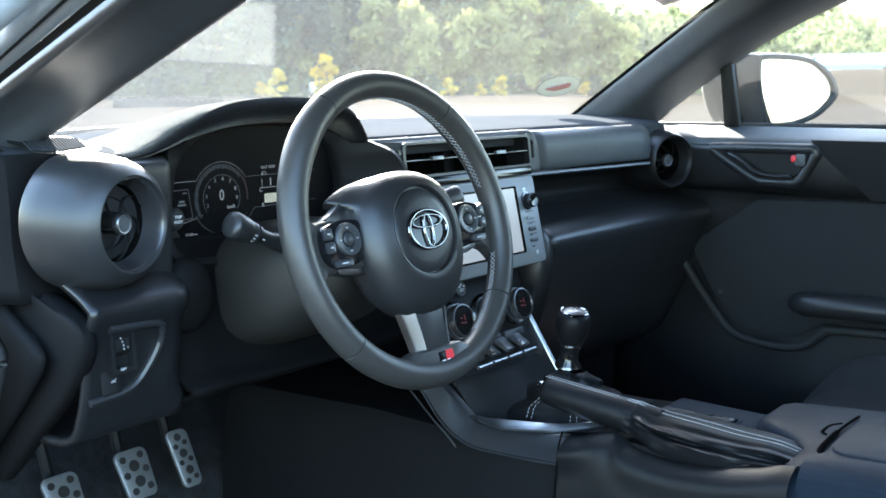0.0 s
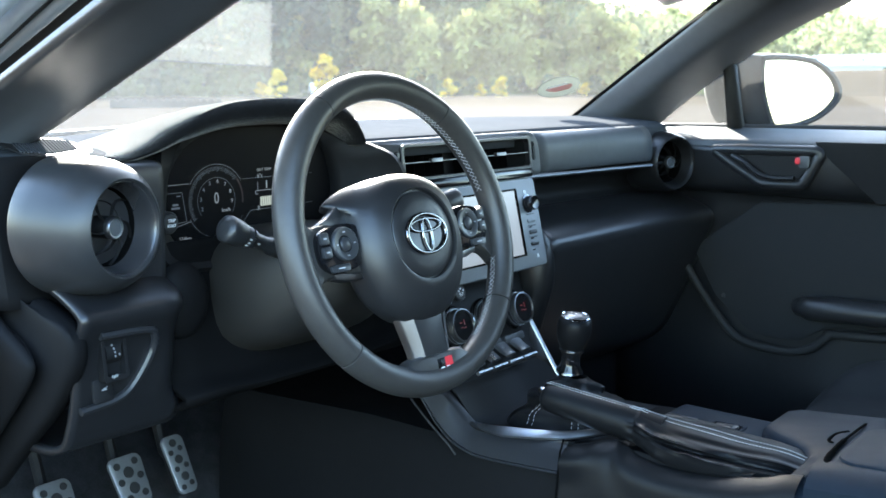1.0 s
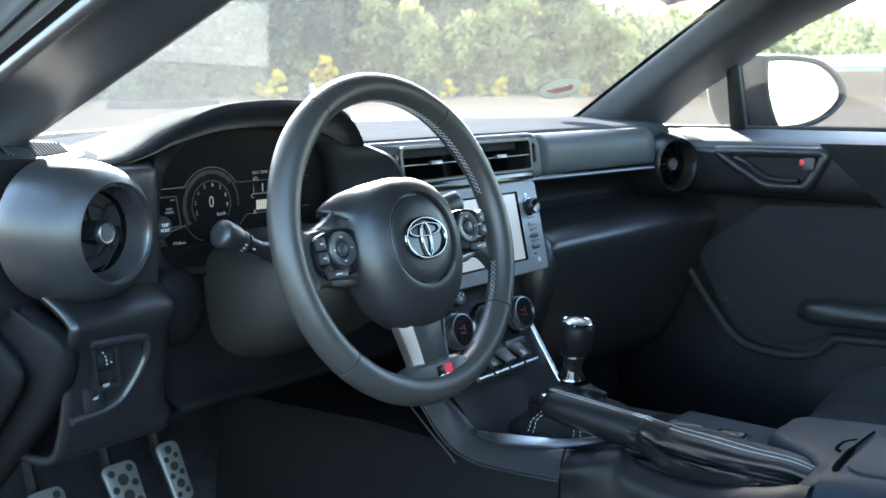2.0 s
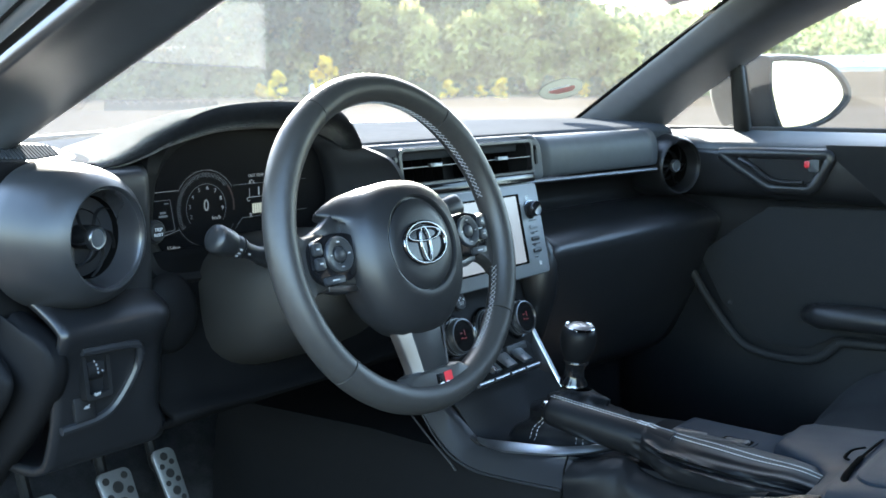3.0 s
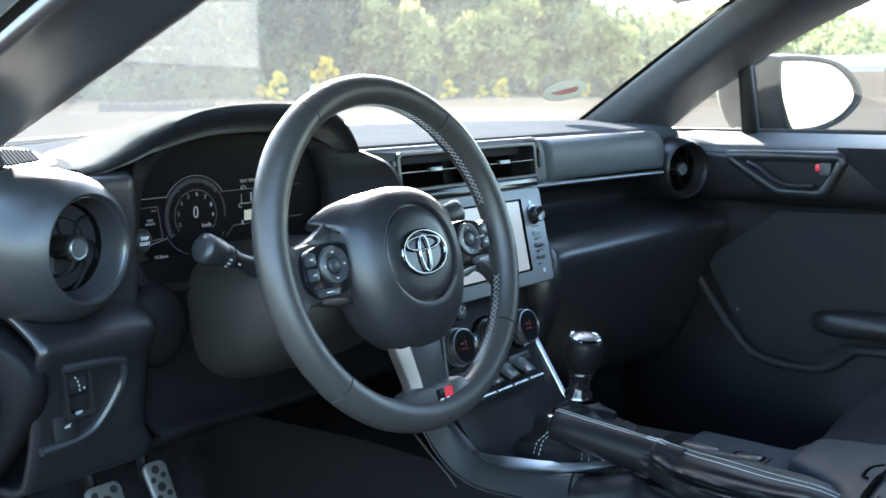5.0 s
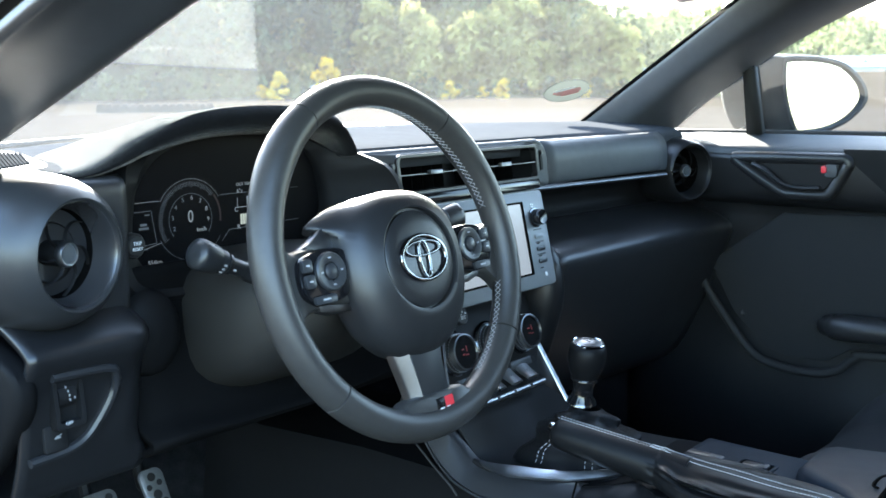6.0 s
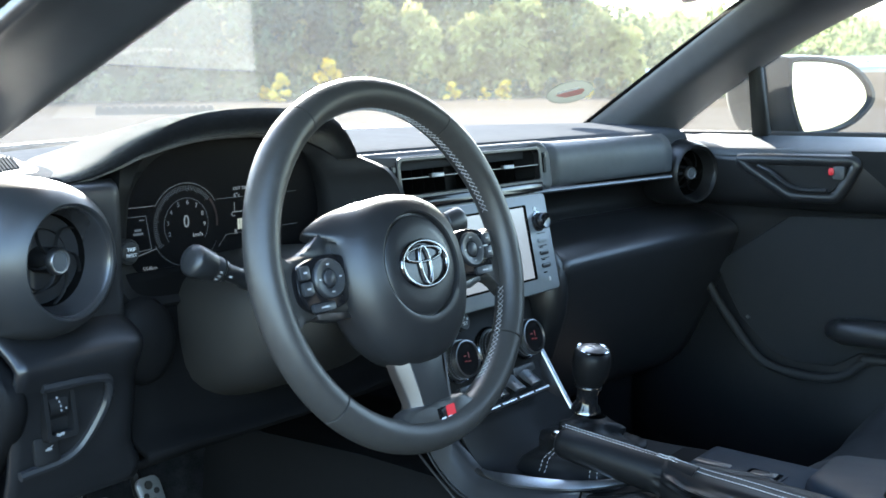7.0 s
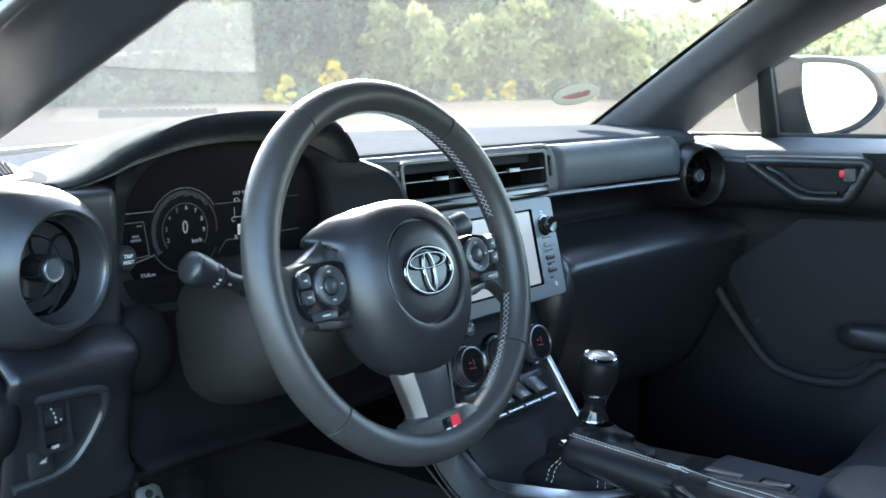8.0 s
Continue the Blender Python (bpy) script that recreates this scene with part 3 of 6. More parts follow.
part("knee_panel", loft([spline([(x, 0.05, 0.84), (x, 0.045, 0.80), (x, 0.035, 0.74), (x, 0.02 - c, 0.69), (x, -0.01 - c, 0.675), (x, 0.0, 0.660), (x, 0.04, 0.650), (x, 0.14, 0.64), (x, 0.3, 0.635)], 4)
                         for x, c in ((-0.548, 0.0), (-0.50, 0.0), (-0.45, 0.015), (-0.36, 0.02), (-0.27, 0.015), (-0.2, 0.0), (-0.13, 0.0))]), KNEE, dash, "panel under the steering column, darkened as if in shade", solid=0.008)
part("knee_bulge", loft([[V(-0.520 + 0.036 * r * math.cos(a), 0.034 - 0.022 * math.sqrt(max(0, 1 - r * r)), 0.775 + 0.045 * r * math.sin(a)) for a in [k * math.tau / 24 for k in range(24)]]
                         for r in (1.0, 0.95, 0.85, 0.65, 0.4, 0.02)], True, False, False), BLACK, dash, "rounded bulge beside the column")
# switch pocket: raised rim, floor, dimmer wheel and lid release
pocket = [(-0.655, 0.768), (-0.60, 0.765), (-0.589, 0.756), (-0.590, 0.738), (-0.608, 0.708), (-0.630, 0.694), (-0.672, 0.690)]
part("pocket_rim", tube(spline([(x, -0.002 - 0.018 * max(0.0, min(1.0, (z - 0.70) / 0.075)) ** 1.3, z) for x, z in pocket], 6), 0.0045, 8), SOFT, dash, "rim of the switch pocket")
m_sw = frame_of((-0.6375, -0.004, 0.742), (0.06, -1, 0.10))
sw = part("dimmer_switch", ring(rounded(0.030, 0.050, 0.003), rounded(0.022, 0.040, 0.002), 0.010, m_sw), DULL, dash, "black dimmer switch")
part("dimmer_wheel", moved(tube([V(-0.009, 0.004, -0.004), V(0.009, 0.004, -0.004)], 0.013, 20, up=(0, 1, 0)), m_sw), DULL, sw, "dark thumb wheel")
for dx, dy in ((-0.002, 0.012), (0.000, 0.008), (0.001, 0.004), (0.001, 0.000), (0.006, 0.001)):
    part("dimmer_mark", moved(slab(0.0013, 0.0022, 0.0008, Matrix.Translation((dx, dy, 0.0090)), 0.0006), m_sw), PRINT, sw)
for dx, dy, w in ((-0.0058, 0.0006, 0.0010), (-0.0040, -0.0002, 0.0010), (-0.0022, 0.0004, 0.0014), (-0.0002, 0.0004, 0.0010)):
    part("dimmer_icon", moved(slab(w, 0.0030, 0.0008, Matrix.Translation((dx, dy - 0.0205, 0.0098)) @ Matrix.Rotation(-0.3, 4, "Z"), 0.0004), m_sw), PRINT, sw)
m_bt = frame_of((-0.6475, -0.002, 0.7075), (0.06, -1, 0.10))
bt = part("boot_release", slab(0.024, 0.025, 0.004, m_bt, 0.003, 0.0015), DULL, dash, "black boot release button")
part("boot_icon", moved(join(slab(0.0062, 0.0014, 0.0006, Matrix.Translation((0.001, 0.0004, 0.0039)), 0.0006), slab(0.0032, 0.0012, 0.0006, Matrix.Translation((0.0012, 0.0016, 0.0039)), 0.0005), slab(0.0024, 0.0007, 0.0006, Matrix.Translation((0.0040, 0.0026, 0.0039)) @ Matrix.Rotation(0.5, 4, "Z"), 0.0003)), m_bt), PRINT, bt)
# end of the dash and body side beside the driver's feet
LINE_A = [(0.06, 0.800), (0.03, 0.792), (-0.006, 0.780), (-0.020, 0.764), (-0.014, 0.735), (0.03, 0.685), (0.095, 0.63), (0.165, 0.568)]
LINE_B = [(0.17, 0.86), (0.135, 0.825), (0.094, 0.784), (0.035, 0.752), (0.028, 0.730), (0.065, 0.690), (0.13, 0.63), (0.20, 0.568)]
cap_rows = []
for x, dy, line in ((-0.648, 0.05, LINE_A), (-0.666, 0.008, LINE_A), (-0.680, 0.0, LINE_A), (-0.690, 0.010, LINE_A), (-0.694, 0.016, LINE_B), (-0.702, 0.0, LINE_B), (-0.711, 0.008, LINE_B), (-0.716, 0.05, LINE_B)):
    cap_rows.append(spline([(x, y + dy, z) for y, z in line], 6))
cap_rows = [list(r) for r in zip(*[spline(col, 4) for col in zip(*cap_rows)])]
part("end_cap", loft(cap_rows), BLACK, dash, "rounded end of the dashboard")
part("side_panel", loft([spline([(-0.640, y, z) for y, z in ((0.075, 0.945), (0.07, 0.90), (0.07, 0.85), (0.06, 0.79))], 4), spline([(-0.700, y, z) for y, z in ((0.085, 0.945), (0.08, 0.90), (0.08, 0.85), (0.07, 0.79))], 4),
                         spline([(-0.726, y, z) for y, z in ((0.115, 0.945), (0.115, 0.90), (0.115, 0.85), (0.115, 0.79))], 4), spline([(-0.735, y, z) for y, z in ((0.30, 0.945), (0.30, 0.90), (0.30, 0.85), (0.30, 0.79))], 4)]), BLACK, dash, "dash side behind the vent barrel", solid=0.004)
part("side_joint", tube(spline([(-0.731, 0.130, 0.825), (-0.726, 0.112, 0.826), (-0.702, 0.078, 0.830)], 4), 0.002, 6), DULL, dash, "joint in the dash side")
side = thing("body_side", (-0.73, 0.2, 0.4), "dark plastic sill and kick panel on the driver's side", "kick panel", kind="structure")
part("panel", loft([spline([(-0.722, y, z) for y, z in ((0.24, 0.95), (0.20, 0.845), (0.17, 0.80), (0.12, 0.765), (0.09, 0.74), (0.11, 0.69), (0.18, 0.58), (0.24, 0.45), (0.24, 0.25))], 5),
                    spline([(-0.73, y, z) for y, z in ((0.50, 0.95), (0.5, 0.85), (0.5, 0.8), (0.5, 0.77), (0.5, 0.74), (0.5, 0.69), (0.5, 0.58), (0.5, 0.45), (0.5, 0.25))], 5)]), HARD, side, solid=0.01)
part("seal", tube(spline([(-0.735, y, z) for y, z in ((0.20, 0.93), (0.155, 0.835), (0.13, 0.795), (0.075, 0.757), (0.06, 0.735), (0.085, 0.69), (0.15, 0.60), (0.22, 0.48))], 6), 0.009, 10), RUBBER, side, "black rubber door seal")
# slotted speaker grille on the dash top, driver's corner
grille = thing("dash_grille", (-0.62, 0.06, 0.946), "slotted black dash grille near the windscreen pillar", "grille")
m_gr = frame_of((-0.628, 0.112, 0.9505), (0, -0.17, 1), (0, 1, 0))
part("frame", slab(0.080, 0.084, 0.0015, m_gr, 0.02), DULL, grille)
for i in range(18):
    part("slat", slab(0.0022, 0.074 - abs(i - 8.5) * 0.0030, 0.0016, m_gr @ Matrix.Translation((-0.0315 + i * 0.0037, 0, 0.0013)) @ Matrix.Rotation(radians(-18), 4, "Z"), 0.0009), TOP, grille)
# ---------------------------------------------------------------- instrument binnacle and cluster
binnacle = thing("instrument_binnacle", (-0.38, 0.1, 0.83), "suede-covered instrument hood with digital cluster behind the wheel", "instrument cluster")
LIP = [(-0.605, 0.9385), (-0.575, 0.944), (-0.545, 0.955), (-0.512, 0.971), (-0.455, 0.990), (-0.395, 0.9965), (-0.329, 0.996), (-0.268, 0.989), (-0.243, 0.974), (-0.229, 0.955), (-0.224, 0.943)]
lip = spline([(x, 0.03, z) for x, z in LIP], 5)
rows = []
for y, drop in ((0.115, 0.40), (0.06, 0.41), (0.036, 0.38), (0.025, 0.31), (0.0205, 0.20), (0.0205, 0.10), (0.0225, 0.03)):
    rows.append([V(-0.385 + (p.x + 0.385) * (1 - 0.09 * drop), y, 0.925 + (p.z - 0.925) * (1 - drop)) for p in lip])
for y, f in ((0.028, 1.0), (0.05, 0.99), (0.10, 0.92), (0.17, 0.72), (0.24, 0.40), (0.30, 0.12), (0.36, -0.15)):
    rows.append([V(-0.385 + (p.x + 0.385) * (1 - 0.25 * max(0, y - 0.1)), y, 0.93 + (p.z + 0.003 - 0.93) * f) for p in lip])
part("hood", loft(rows), SUEDE, binnacle, "black suede hood", solid=0.004)
outer = [(-0.545, 0.900), (-0.535, 0.925), (-0.50, 0.955), (-0.44, 0.978), (-0.38, 0.984), (-0.31, 0.980), (-0.25, 0.962), (-0.20, 0.935), (-0.165, 0.91), (-0.150, 0.882), (-0.155, 0.85), (-0.19, 0.82), (-0.26, 0.806),
         (-0.36, 0.802), (-0.46, 0.802), (-0.52, 0.808), (-0.543, 0.83), (-0.548, 0.865)]
inner = [(-0.502, 0.895), (-0.494, 0.922), (-0.465, 0.950), (-0.42, 0.964), (-0.38, 0.968), (-0.33, 0.966), (-0.28, 0.956), (-0.252, 0.938), (-0.240, 0.912), (-0.235, 0.882), (-0.238, 0.86), (-0.248, 0.842), (-0.28, 0.832),
         (-0.36, 0.829), (-0.44, 0.829), (-0.485, 0.831), (-0.500, 0.845), (-0.505, 0.865)]
so, si = spline([(x, 0, z) for x, z in outer], 4, True), spline([(x, 0, z) for x, z in inner], 4, True)
part("bezel", loft([[V(p.x, y + max(0.0, p.z - 0.922) * 1.25 * (1 - max(0, t)) - 0.030 * max(0.0, min(1.0, (p.x + 0.27) / 0.08)) ** 1.5, p.z) for p in [a.lerp(b, t) for a, b in zip(so, si)]] for t, y in ((-0.06, 0.062), (0.0, 0.047), (0.12, 0.043), (0.55, 0.056), (0.9, 0.074), (1.0, 0.088))], True), DULL, binnacle, "dull grey cluster surround", solid=0.003)
Yc = 0.080
m_cl = frame_of((-0.42, Yc, 0.8785), (0, -1, 0.0))
screen = part("cluster_glass", prism([(p.x + 0.42, p.z - 0.8785) for p in si], 0.004, frame_of((-0.42, Yc + 0.004, 0.8785), (0, -1, 0))), INSTRUMENT, binnacle, "black cluster glass")


def arc_line(r, a0, a1, w, mat, name, cx=-0.008, cy=-0.001, n=48):
    pts = [(cx + r * math.cos(radians(a0 + (a1 - a0) * i / n)), cy + r * math.sin(radians(a0 + (a1 - a0) * i / n))) for i in range(n + 1)]
    inn = [(cx + (r - w) * math.cos(radians(a0 + (a1 - a0) * i / n)), cy + (r - w) * math.sin(radians(a0 + (a1 - a0) * i / n))) for i in range(n + 1)]
    return part(name, moved(loft([[(x, y, 0.0006) for x, y in pts], [(x, y, 0.0006) for x, y in inn]]), m_cl), mat, screen, smooth=False)


def stroke(x0, y0, x1, y1, w, mat, name="scale_line"):
    d = Vector((x1 - x0, y1 - y0, 0)).normalized()
    s = Vector((-d.y, d.x, 0)) * w / 2
    a, b = Vector((x0, y0, 0.0006)), Vector((x1, y1, 0.0006))
    return part(name, moved(([tuple(a + s), tuple(b + s), tuple(b - s), tuple(a - s)], [(0, 1, 2, 3)]), m_cl), mat, screen, smooth=False)


arc_line(0.0445, 150, 30, 0.0004, NEEDLE, "dial_outline")
arc_line(0.0445, 205, 330, 0.0004, DIM, "dial_outline")
arc_line(0.0285, 215, -35, 0.0005, DIM, "dial_inner_line")
for i in range(60):
    a = radians(212 - i * 3.0)
    if i < 58:
        lo, hi = (0.0365, 0.0415) if i % 7 else (0.0350, 0.0415)
        stroke(-0.008 + lo * math.cos(a), -0.001 + lo * math.sin(a), -0.008 + hi * math.cos(a), -0.001 + hi * math.sin(a), 0.0005, DIM, "tick")
arc_line(0.0415, 38, -8, 0.0025, material("red_zone", (0.012, 0.002, 0.002), 0.5), "red_zone")
for i, ch in enumerate("23456789"):
    a = radians(202 - i * 29.5)
    writing(ch, 0.0068, m_cl @ Matrix.Translation((-0.008 + 0.0235 * math.cos(a), -0.001 + 0.0235 * math.sin(a), 0.0006)), NEEDLE if i > 3 else DIM, screen, "dial_digit")
writing("0", 0.019, m_cl @ Matrix.Translation((-0.008, 0.0015, 0.0006)) @ Matrix.Diagonal((0.8, 1, 1, 1)), NEEDLE, screen, "speed_digit")
writing("km/h", 0.0065, m_cl @ Matrix.Translation((0.006, -0.0135, 0.0006)), NEEDLE, screen, "speed_unit")
writing("554km", 0.0065, m_cl @ Matrix.Translation((-0.056, -0.0425, 0.0006)), NEEDLE, screen, "odometer")
writing("OUT TEMP", 0.0050, m_cl @ Matrix.Translation((0.068, 0.032, 0.0006)), NEEDLE, screen, "temperature_heading")
writing("6\u00b0c", 0.0066, m_cl @ Matrix.Translation((0.061, 0.0245, 0.0006)), NEEDLE, screen, "temperature")
writing("C", 0.0075, m_cl @ Matrix.Translation((0.055, 0.0035, 0.0006)), NEEDLE, screen, "gauge_letter")
writing("R", 0.0075, m_cl @ Matrix.Translation((0.058, -0.0165, 0.0006)), NEEDLE, screen, "gauge_letter")
for x in (0.062, 0.0655, 0.069, 0.0725, 0.076, 0.0795):
    stroke(x, -0.014, x, -0.002, 0.0030, AMBER, "fuel_bar")
stroke(0.057, 0.017, 0.057, 0.006, 0.0008, NEEDLE)
stroke(0.057, 0.006, 0.105, 0.006, 0.0008, NEEDLE)
stroke(0.0715, 0.018, 0.0715, 0.008, 0.0022, NEEDLE)
stroke(-0.078, 0.0225, -0.047, 0.0225, 0.0005, NEEDLE)
stroke(0.032, 0.0225, 0.15, 0.0225, 0.0005, DIM)
stroke(-0.078, -0.0295, -0.047, -0.0225, 0.0006, NEEDLE)
stroke(0.033, -0.030, 0.044, -0.018, 0.0006, DIM)
stroke(0.044, -0.018, 0.15, -0.016, 0.0006, DIM)
for seg in ((-0.080, 0.013, -0.058, 0.013), (-0.058, 0.013, -0.053, -0.022), (-0.053, -0.022, -0.080, -0.024)):
    stroke(*seg, 0.0006, DIM)
stroke(-0.072, -0.001, -0.064, -0.001, 0.0025, DIM, "car_icon")
stroke(-0.074, -0.005, -0.062, -0.005, 0.0025, DIM, "car_icon")
stroke(-0.066, 0.009, -0.060, 0.009, 0.0012, DIM, "return_icon")
m_trip = frame_of((-0.5255, 0.0435, 0.8635), (0.05, -1, 0.0))
trip = part("trip_button", revolve([(0.013, -0.006), (0.013, 0.002), (0.0115, 0.004), (0.0105, 0.0035), (0.0100, 0.006), (0.0085, 0.0072), (0.0, 0.0075)], m_trip, 28), RUBBER, binnacle, "round black trip button")
writing("TRIP", 0.0052, m_trip @ Matrix.Translation((0, 0.0028, 0.0076)), WHITE, trip)
writing("RESET", 0.0046, m_trip @ Matrix.Translation((0, -0.0028, 0.0076)), WHITE, trip)

# ---------------------------------------------------------------- round outer vents
def outer_vent(side):
    """A barrel-shaped vent; side is -1 for the driver's end and 1 for the passenger's."""
    v = thing("round_air_vent", (side * 0.62, 0.03, 0.872), "round satin black air vent with chrome-ringed hub on the dash end", "air vent", "round outer dash vents")
    m = frame_of((-0.6255, -0.026, 0.8745), (0.26, -0.966, 0.0)) if side < 0 else frame_of((0.595, -0.018, 0.866), (-0.31, -0.951, 0.0))
    body = [(0.0478, 0.000), (0.0488, 0.0026), (0.0505, 0.0032), (0.0525, 0.0018), (0.0560, -0.001), (0.0605, -0.006), (0.0650, -0.014), (0.0685, -0.025), (0.0708, -0.040), (0.0722, -0.058), (0.0728, -0.078), (0.0715, -0.082), (0.066, -0.084)]
    if side > 0:
        body = [(r if r < 0.05 else 0.05 + (r - 0.05) * 0.45, h) for r, h in body]
    part("barrel", revolve(body, m, 72), BARREL if side < 0 else HARD, v, "satin black vent barrel")
    ring_ = part("inner_ring", revolve([(0.0478, 0.000), (0.0470, -0.0012), (0.0464, -0.0008), (0.0458, -0.002), (0.0445, -0.008), (0.0430, -0.014), (0.0412, -0.020), (0.0402, -0.0225)], m, 72), VENT if side < 0 else HARD, v, "tapered satin inner ring")
    part("seam", revolve([(0.0474, -0.0006), (0.0469, -0.0016), (0.0463, -0.0006)], m, 64), GLOSS, ring_)
    part("throat", revolve([(0.0404, -0.0222), (0.0399, -0.028), (0.0399, -0.07), (0.0, -0.072)], m, 40), GAP, v, "dark vent throat")
    hub = part("hub", revolve([(0.0, -0.0122), (0.0094, -0.0128), (0.0110, -0.0142), (0.0118, -0.017), (0.0115, -0.034), (0.012, -0.05), (0.0, -0.052)], m, 32), DULL, v, "black hub cap")
    part("hub_face", revolve([(0.0, -0.0121), (0.0075, -0.0122), (0.0090, -0.0124)], m, 32), PANEL, hub, "satin grey hub face")
    part("hub_ring", revolve([(0.0088, -0.0124), (0.0091, -0.0108), (0.0103, -0.0106), (0.0116, -0.0126), (0.0118, -0.017)], m, 32), SILVER, hub, "silver hub ring")
    for k in range(6):
        a0 = k * math.tau / 6 + 0.35
        rows_ = []
        for i in range(9):
            r, a = 0.010 + 0.0300 * i / 8, a0 + 0.75 * (i / 8) ** 1.6 * side
            d = -0.017 - 0.009 * (i / 8) ** 1.5
            p, t = Vector((r * math.cos(a), r * math.sin(a), d)), Vector((-math.sin(a), math.cos(a), 0)) * 0.0009
            rows_.append([m @ (p + t), m @ (p + t * 0.4 + Vector((0, 0, 0.0016))), m @ (p - t), m @ (p - t - Vector((0, 0, 0.0022))), m @ (p + t - Vector((0, 0, 0.0022)))])
        part("vane", loft(rows_, True, False, True), DULL, v)
    part("wheel_ring", revolve([(0.0262, -0.033), (0.0268, -0.031), (0.0276, -0.033), (0.0276, -0.044), (0.0262, -0.044)], m, 40), DULL, v, "ring across the vanes")
    return v


outer_vent(-1)
outer_vent(1)

# ---------------------------------------------------------------- centre vents
cv = thing("centre_air_vent", (0, 0.06, 0.87), "twin rectangular centre air vents in a grey frame", "air vent")
m_cv = frame_of((0, 0.0285, 0.907), (0, -1, 0.13))


def bent(geo, m):
    """Bends the driver's end of the frame away round the cluster."""
    return [tuple(m @ Vector((x, y, z - 0.55 * max(0.0, -x - 0.172)))) for x, y, z in geo[0]], geo[1]


def frame_outline(grow, corner):
    """The frame's edge: a wide rounded corner beside the passenger panel, a long run to the cluster."""
    x0, x1, y0, y1 = -0.212 - grow, 0.187 + grow, -0.038 - grow, 0.0345 + grow
    out = []
    for cx, cy, a, r in ((x1, y1, 0, corner), (x0, y1, 90, 0.006), (x0, y0, 180, 0.006), (x1, y0, 270, 0.010)):
        for k in range(6):
            t = radians(a + 18 * k)
            out.append((cx - math.copysign(r, cx) + r * math.cos(t), cy - math.copysign(r, cy) + r * math.sin(t)))
    return out


hole = rounded(0.312, 0.050, 0.010, 5)
rows = [[(x, y, z) for x, y in o] for o, z in ((frame_outline(0, 0.030), -0.012), (frame_outline(0, 0.030), 0.0035), (frame_outline(-0.0012, 0.029), 0.0058), (frame_outline(-0.0035, 0.027), 0.007),
                                               ([(x * 1.012, y * 1.06) for x, y in hole], 0.007), (hole, 0.0055), (hole, -0.02))]
part("frame", bent(loft(rows, True), m_cv), PANEL, cv, "flush grey vent frame")
part("bridge", moved(slab(0.020, 0.056, 0.006, Matrix(), 0.002), m_cv), DULL, cv, "dark bridge between the vents")
part("inner_rim", ring(rounded(0.314, 0.052, 0.008), rounded(0.302, 0.043, 0.006), 0.011, m_cv), HARD, cv, "black inner rim", bevel=0.001)
part("hood_line", bent(tube([V(-0.200, 0.0285, 0.0068), V(0.140, 0.0295, 0.0068), V(0.158, 0.0285, 0.0068), V(0.168, 0.0255, 0.0068)], 0.0008, 6), m_cv), DULL, cv, "shadow line over the vents")
part("duct", moved(join(slab(0.31, 0.05, 0.003, Matrix.Translation((0, 0, -0.05)), 0.004), ring(rounded(0.306, 0.048, 0.004), rounded(0.302, 0.044, 0.004), 0.05, Matrix.Translation((0, 0, -0.048)))), m_cv), DULL, cv, "dark duct")
for sx in (-1, 1):
    bl = part("blade", moved(tube([V(sx * 0.010, 0.0, 0.0), V(sx * 0.080, 0.0005, 0.002), V(sx * 0.150, 0.0, 0.0)], 0.008, 10, flat=0.16, up=(0, 1, 0)), m_cv), GLOSS, cv, "horizontal blade")
    part("blade_edge", moved(tube([V(sx * 0.012, -0.0002, 0.0078), V(sx * 0.150, -0.0002, 0.0080)], 0.0008, 6), m_cv), SATINMETAL, bl, "thin silver blade edge")
    part("tab", moved(slab(0.025, 0.0055, 0.006, Matrix.Translation((sx * 0.078 - 0.004, 0.0010, 0.006)), 0.001, 0.001), m_cv), SATINMETAL, bl, "silver vent tab")
    for k in range(6):
        part("fin", moved(slab(0.0016, 0.042, 0.022, Matrix.Translation((sx * (0.026 + k * 0.022), 0, -0.047)), 0.0006), m_cv), GAP, cv)
    sl = part("slider", moved(slab(0.0055, 0.030, 0.002, Matrix.Translation((sx * 0.1655, 0.002, 0.0078)), 0.002), m_cv), DULL, cv, "shut-off slider slot")
    part("slider_tab", moved(slab(0.005, 0.006, 0.0035, Matrix.Translation((sx * 0.1655, 0.012, 0.0095)), 0.001), m_cv), BUTTON, sl, "slider tab")

# ---------------------------------------------------------------- display
disp = thing("centre_display", (0, 0.03, 0.735), "silver-grey centre display with lit pale screen and side buttons", "display")
m_d = frame_of((0, -0.016, 0.8015), (0, -0.976, 0.217))
part("backing", slab(0.272, 0.142, 0.04, m_d @ Matrix.Translation((0, 0, -0.046)), 0.01), HARD, disp, "black display backing")
face = part("bezel", slab(0.270, 0.138, 0.008, m_d @ Matrix.Translation((0, 0, -0.008)), 0.006, 0.002), material("satin_grey_bezel", (0.20, 0.215, 0.23), 0.38, 0.0, vary=0.05, scale=300), disp, "satin grey bezel")
part("screen_border", slab(0.168, 0.106, 0.0016, m_d @ Matrix.Translation((-0.002, 0.003, -0.0004)), 0.002), GAP, face, "black screen border")
part("screen", slab(0.158, 0.100, 0.0020, m_d @ Matrix.Translation((-0.005, 0.003, -0.0002)), 0.001), LCD, face, "pale lit screen")
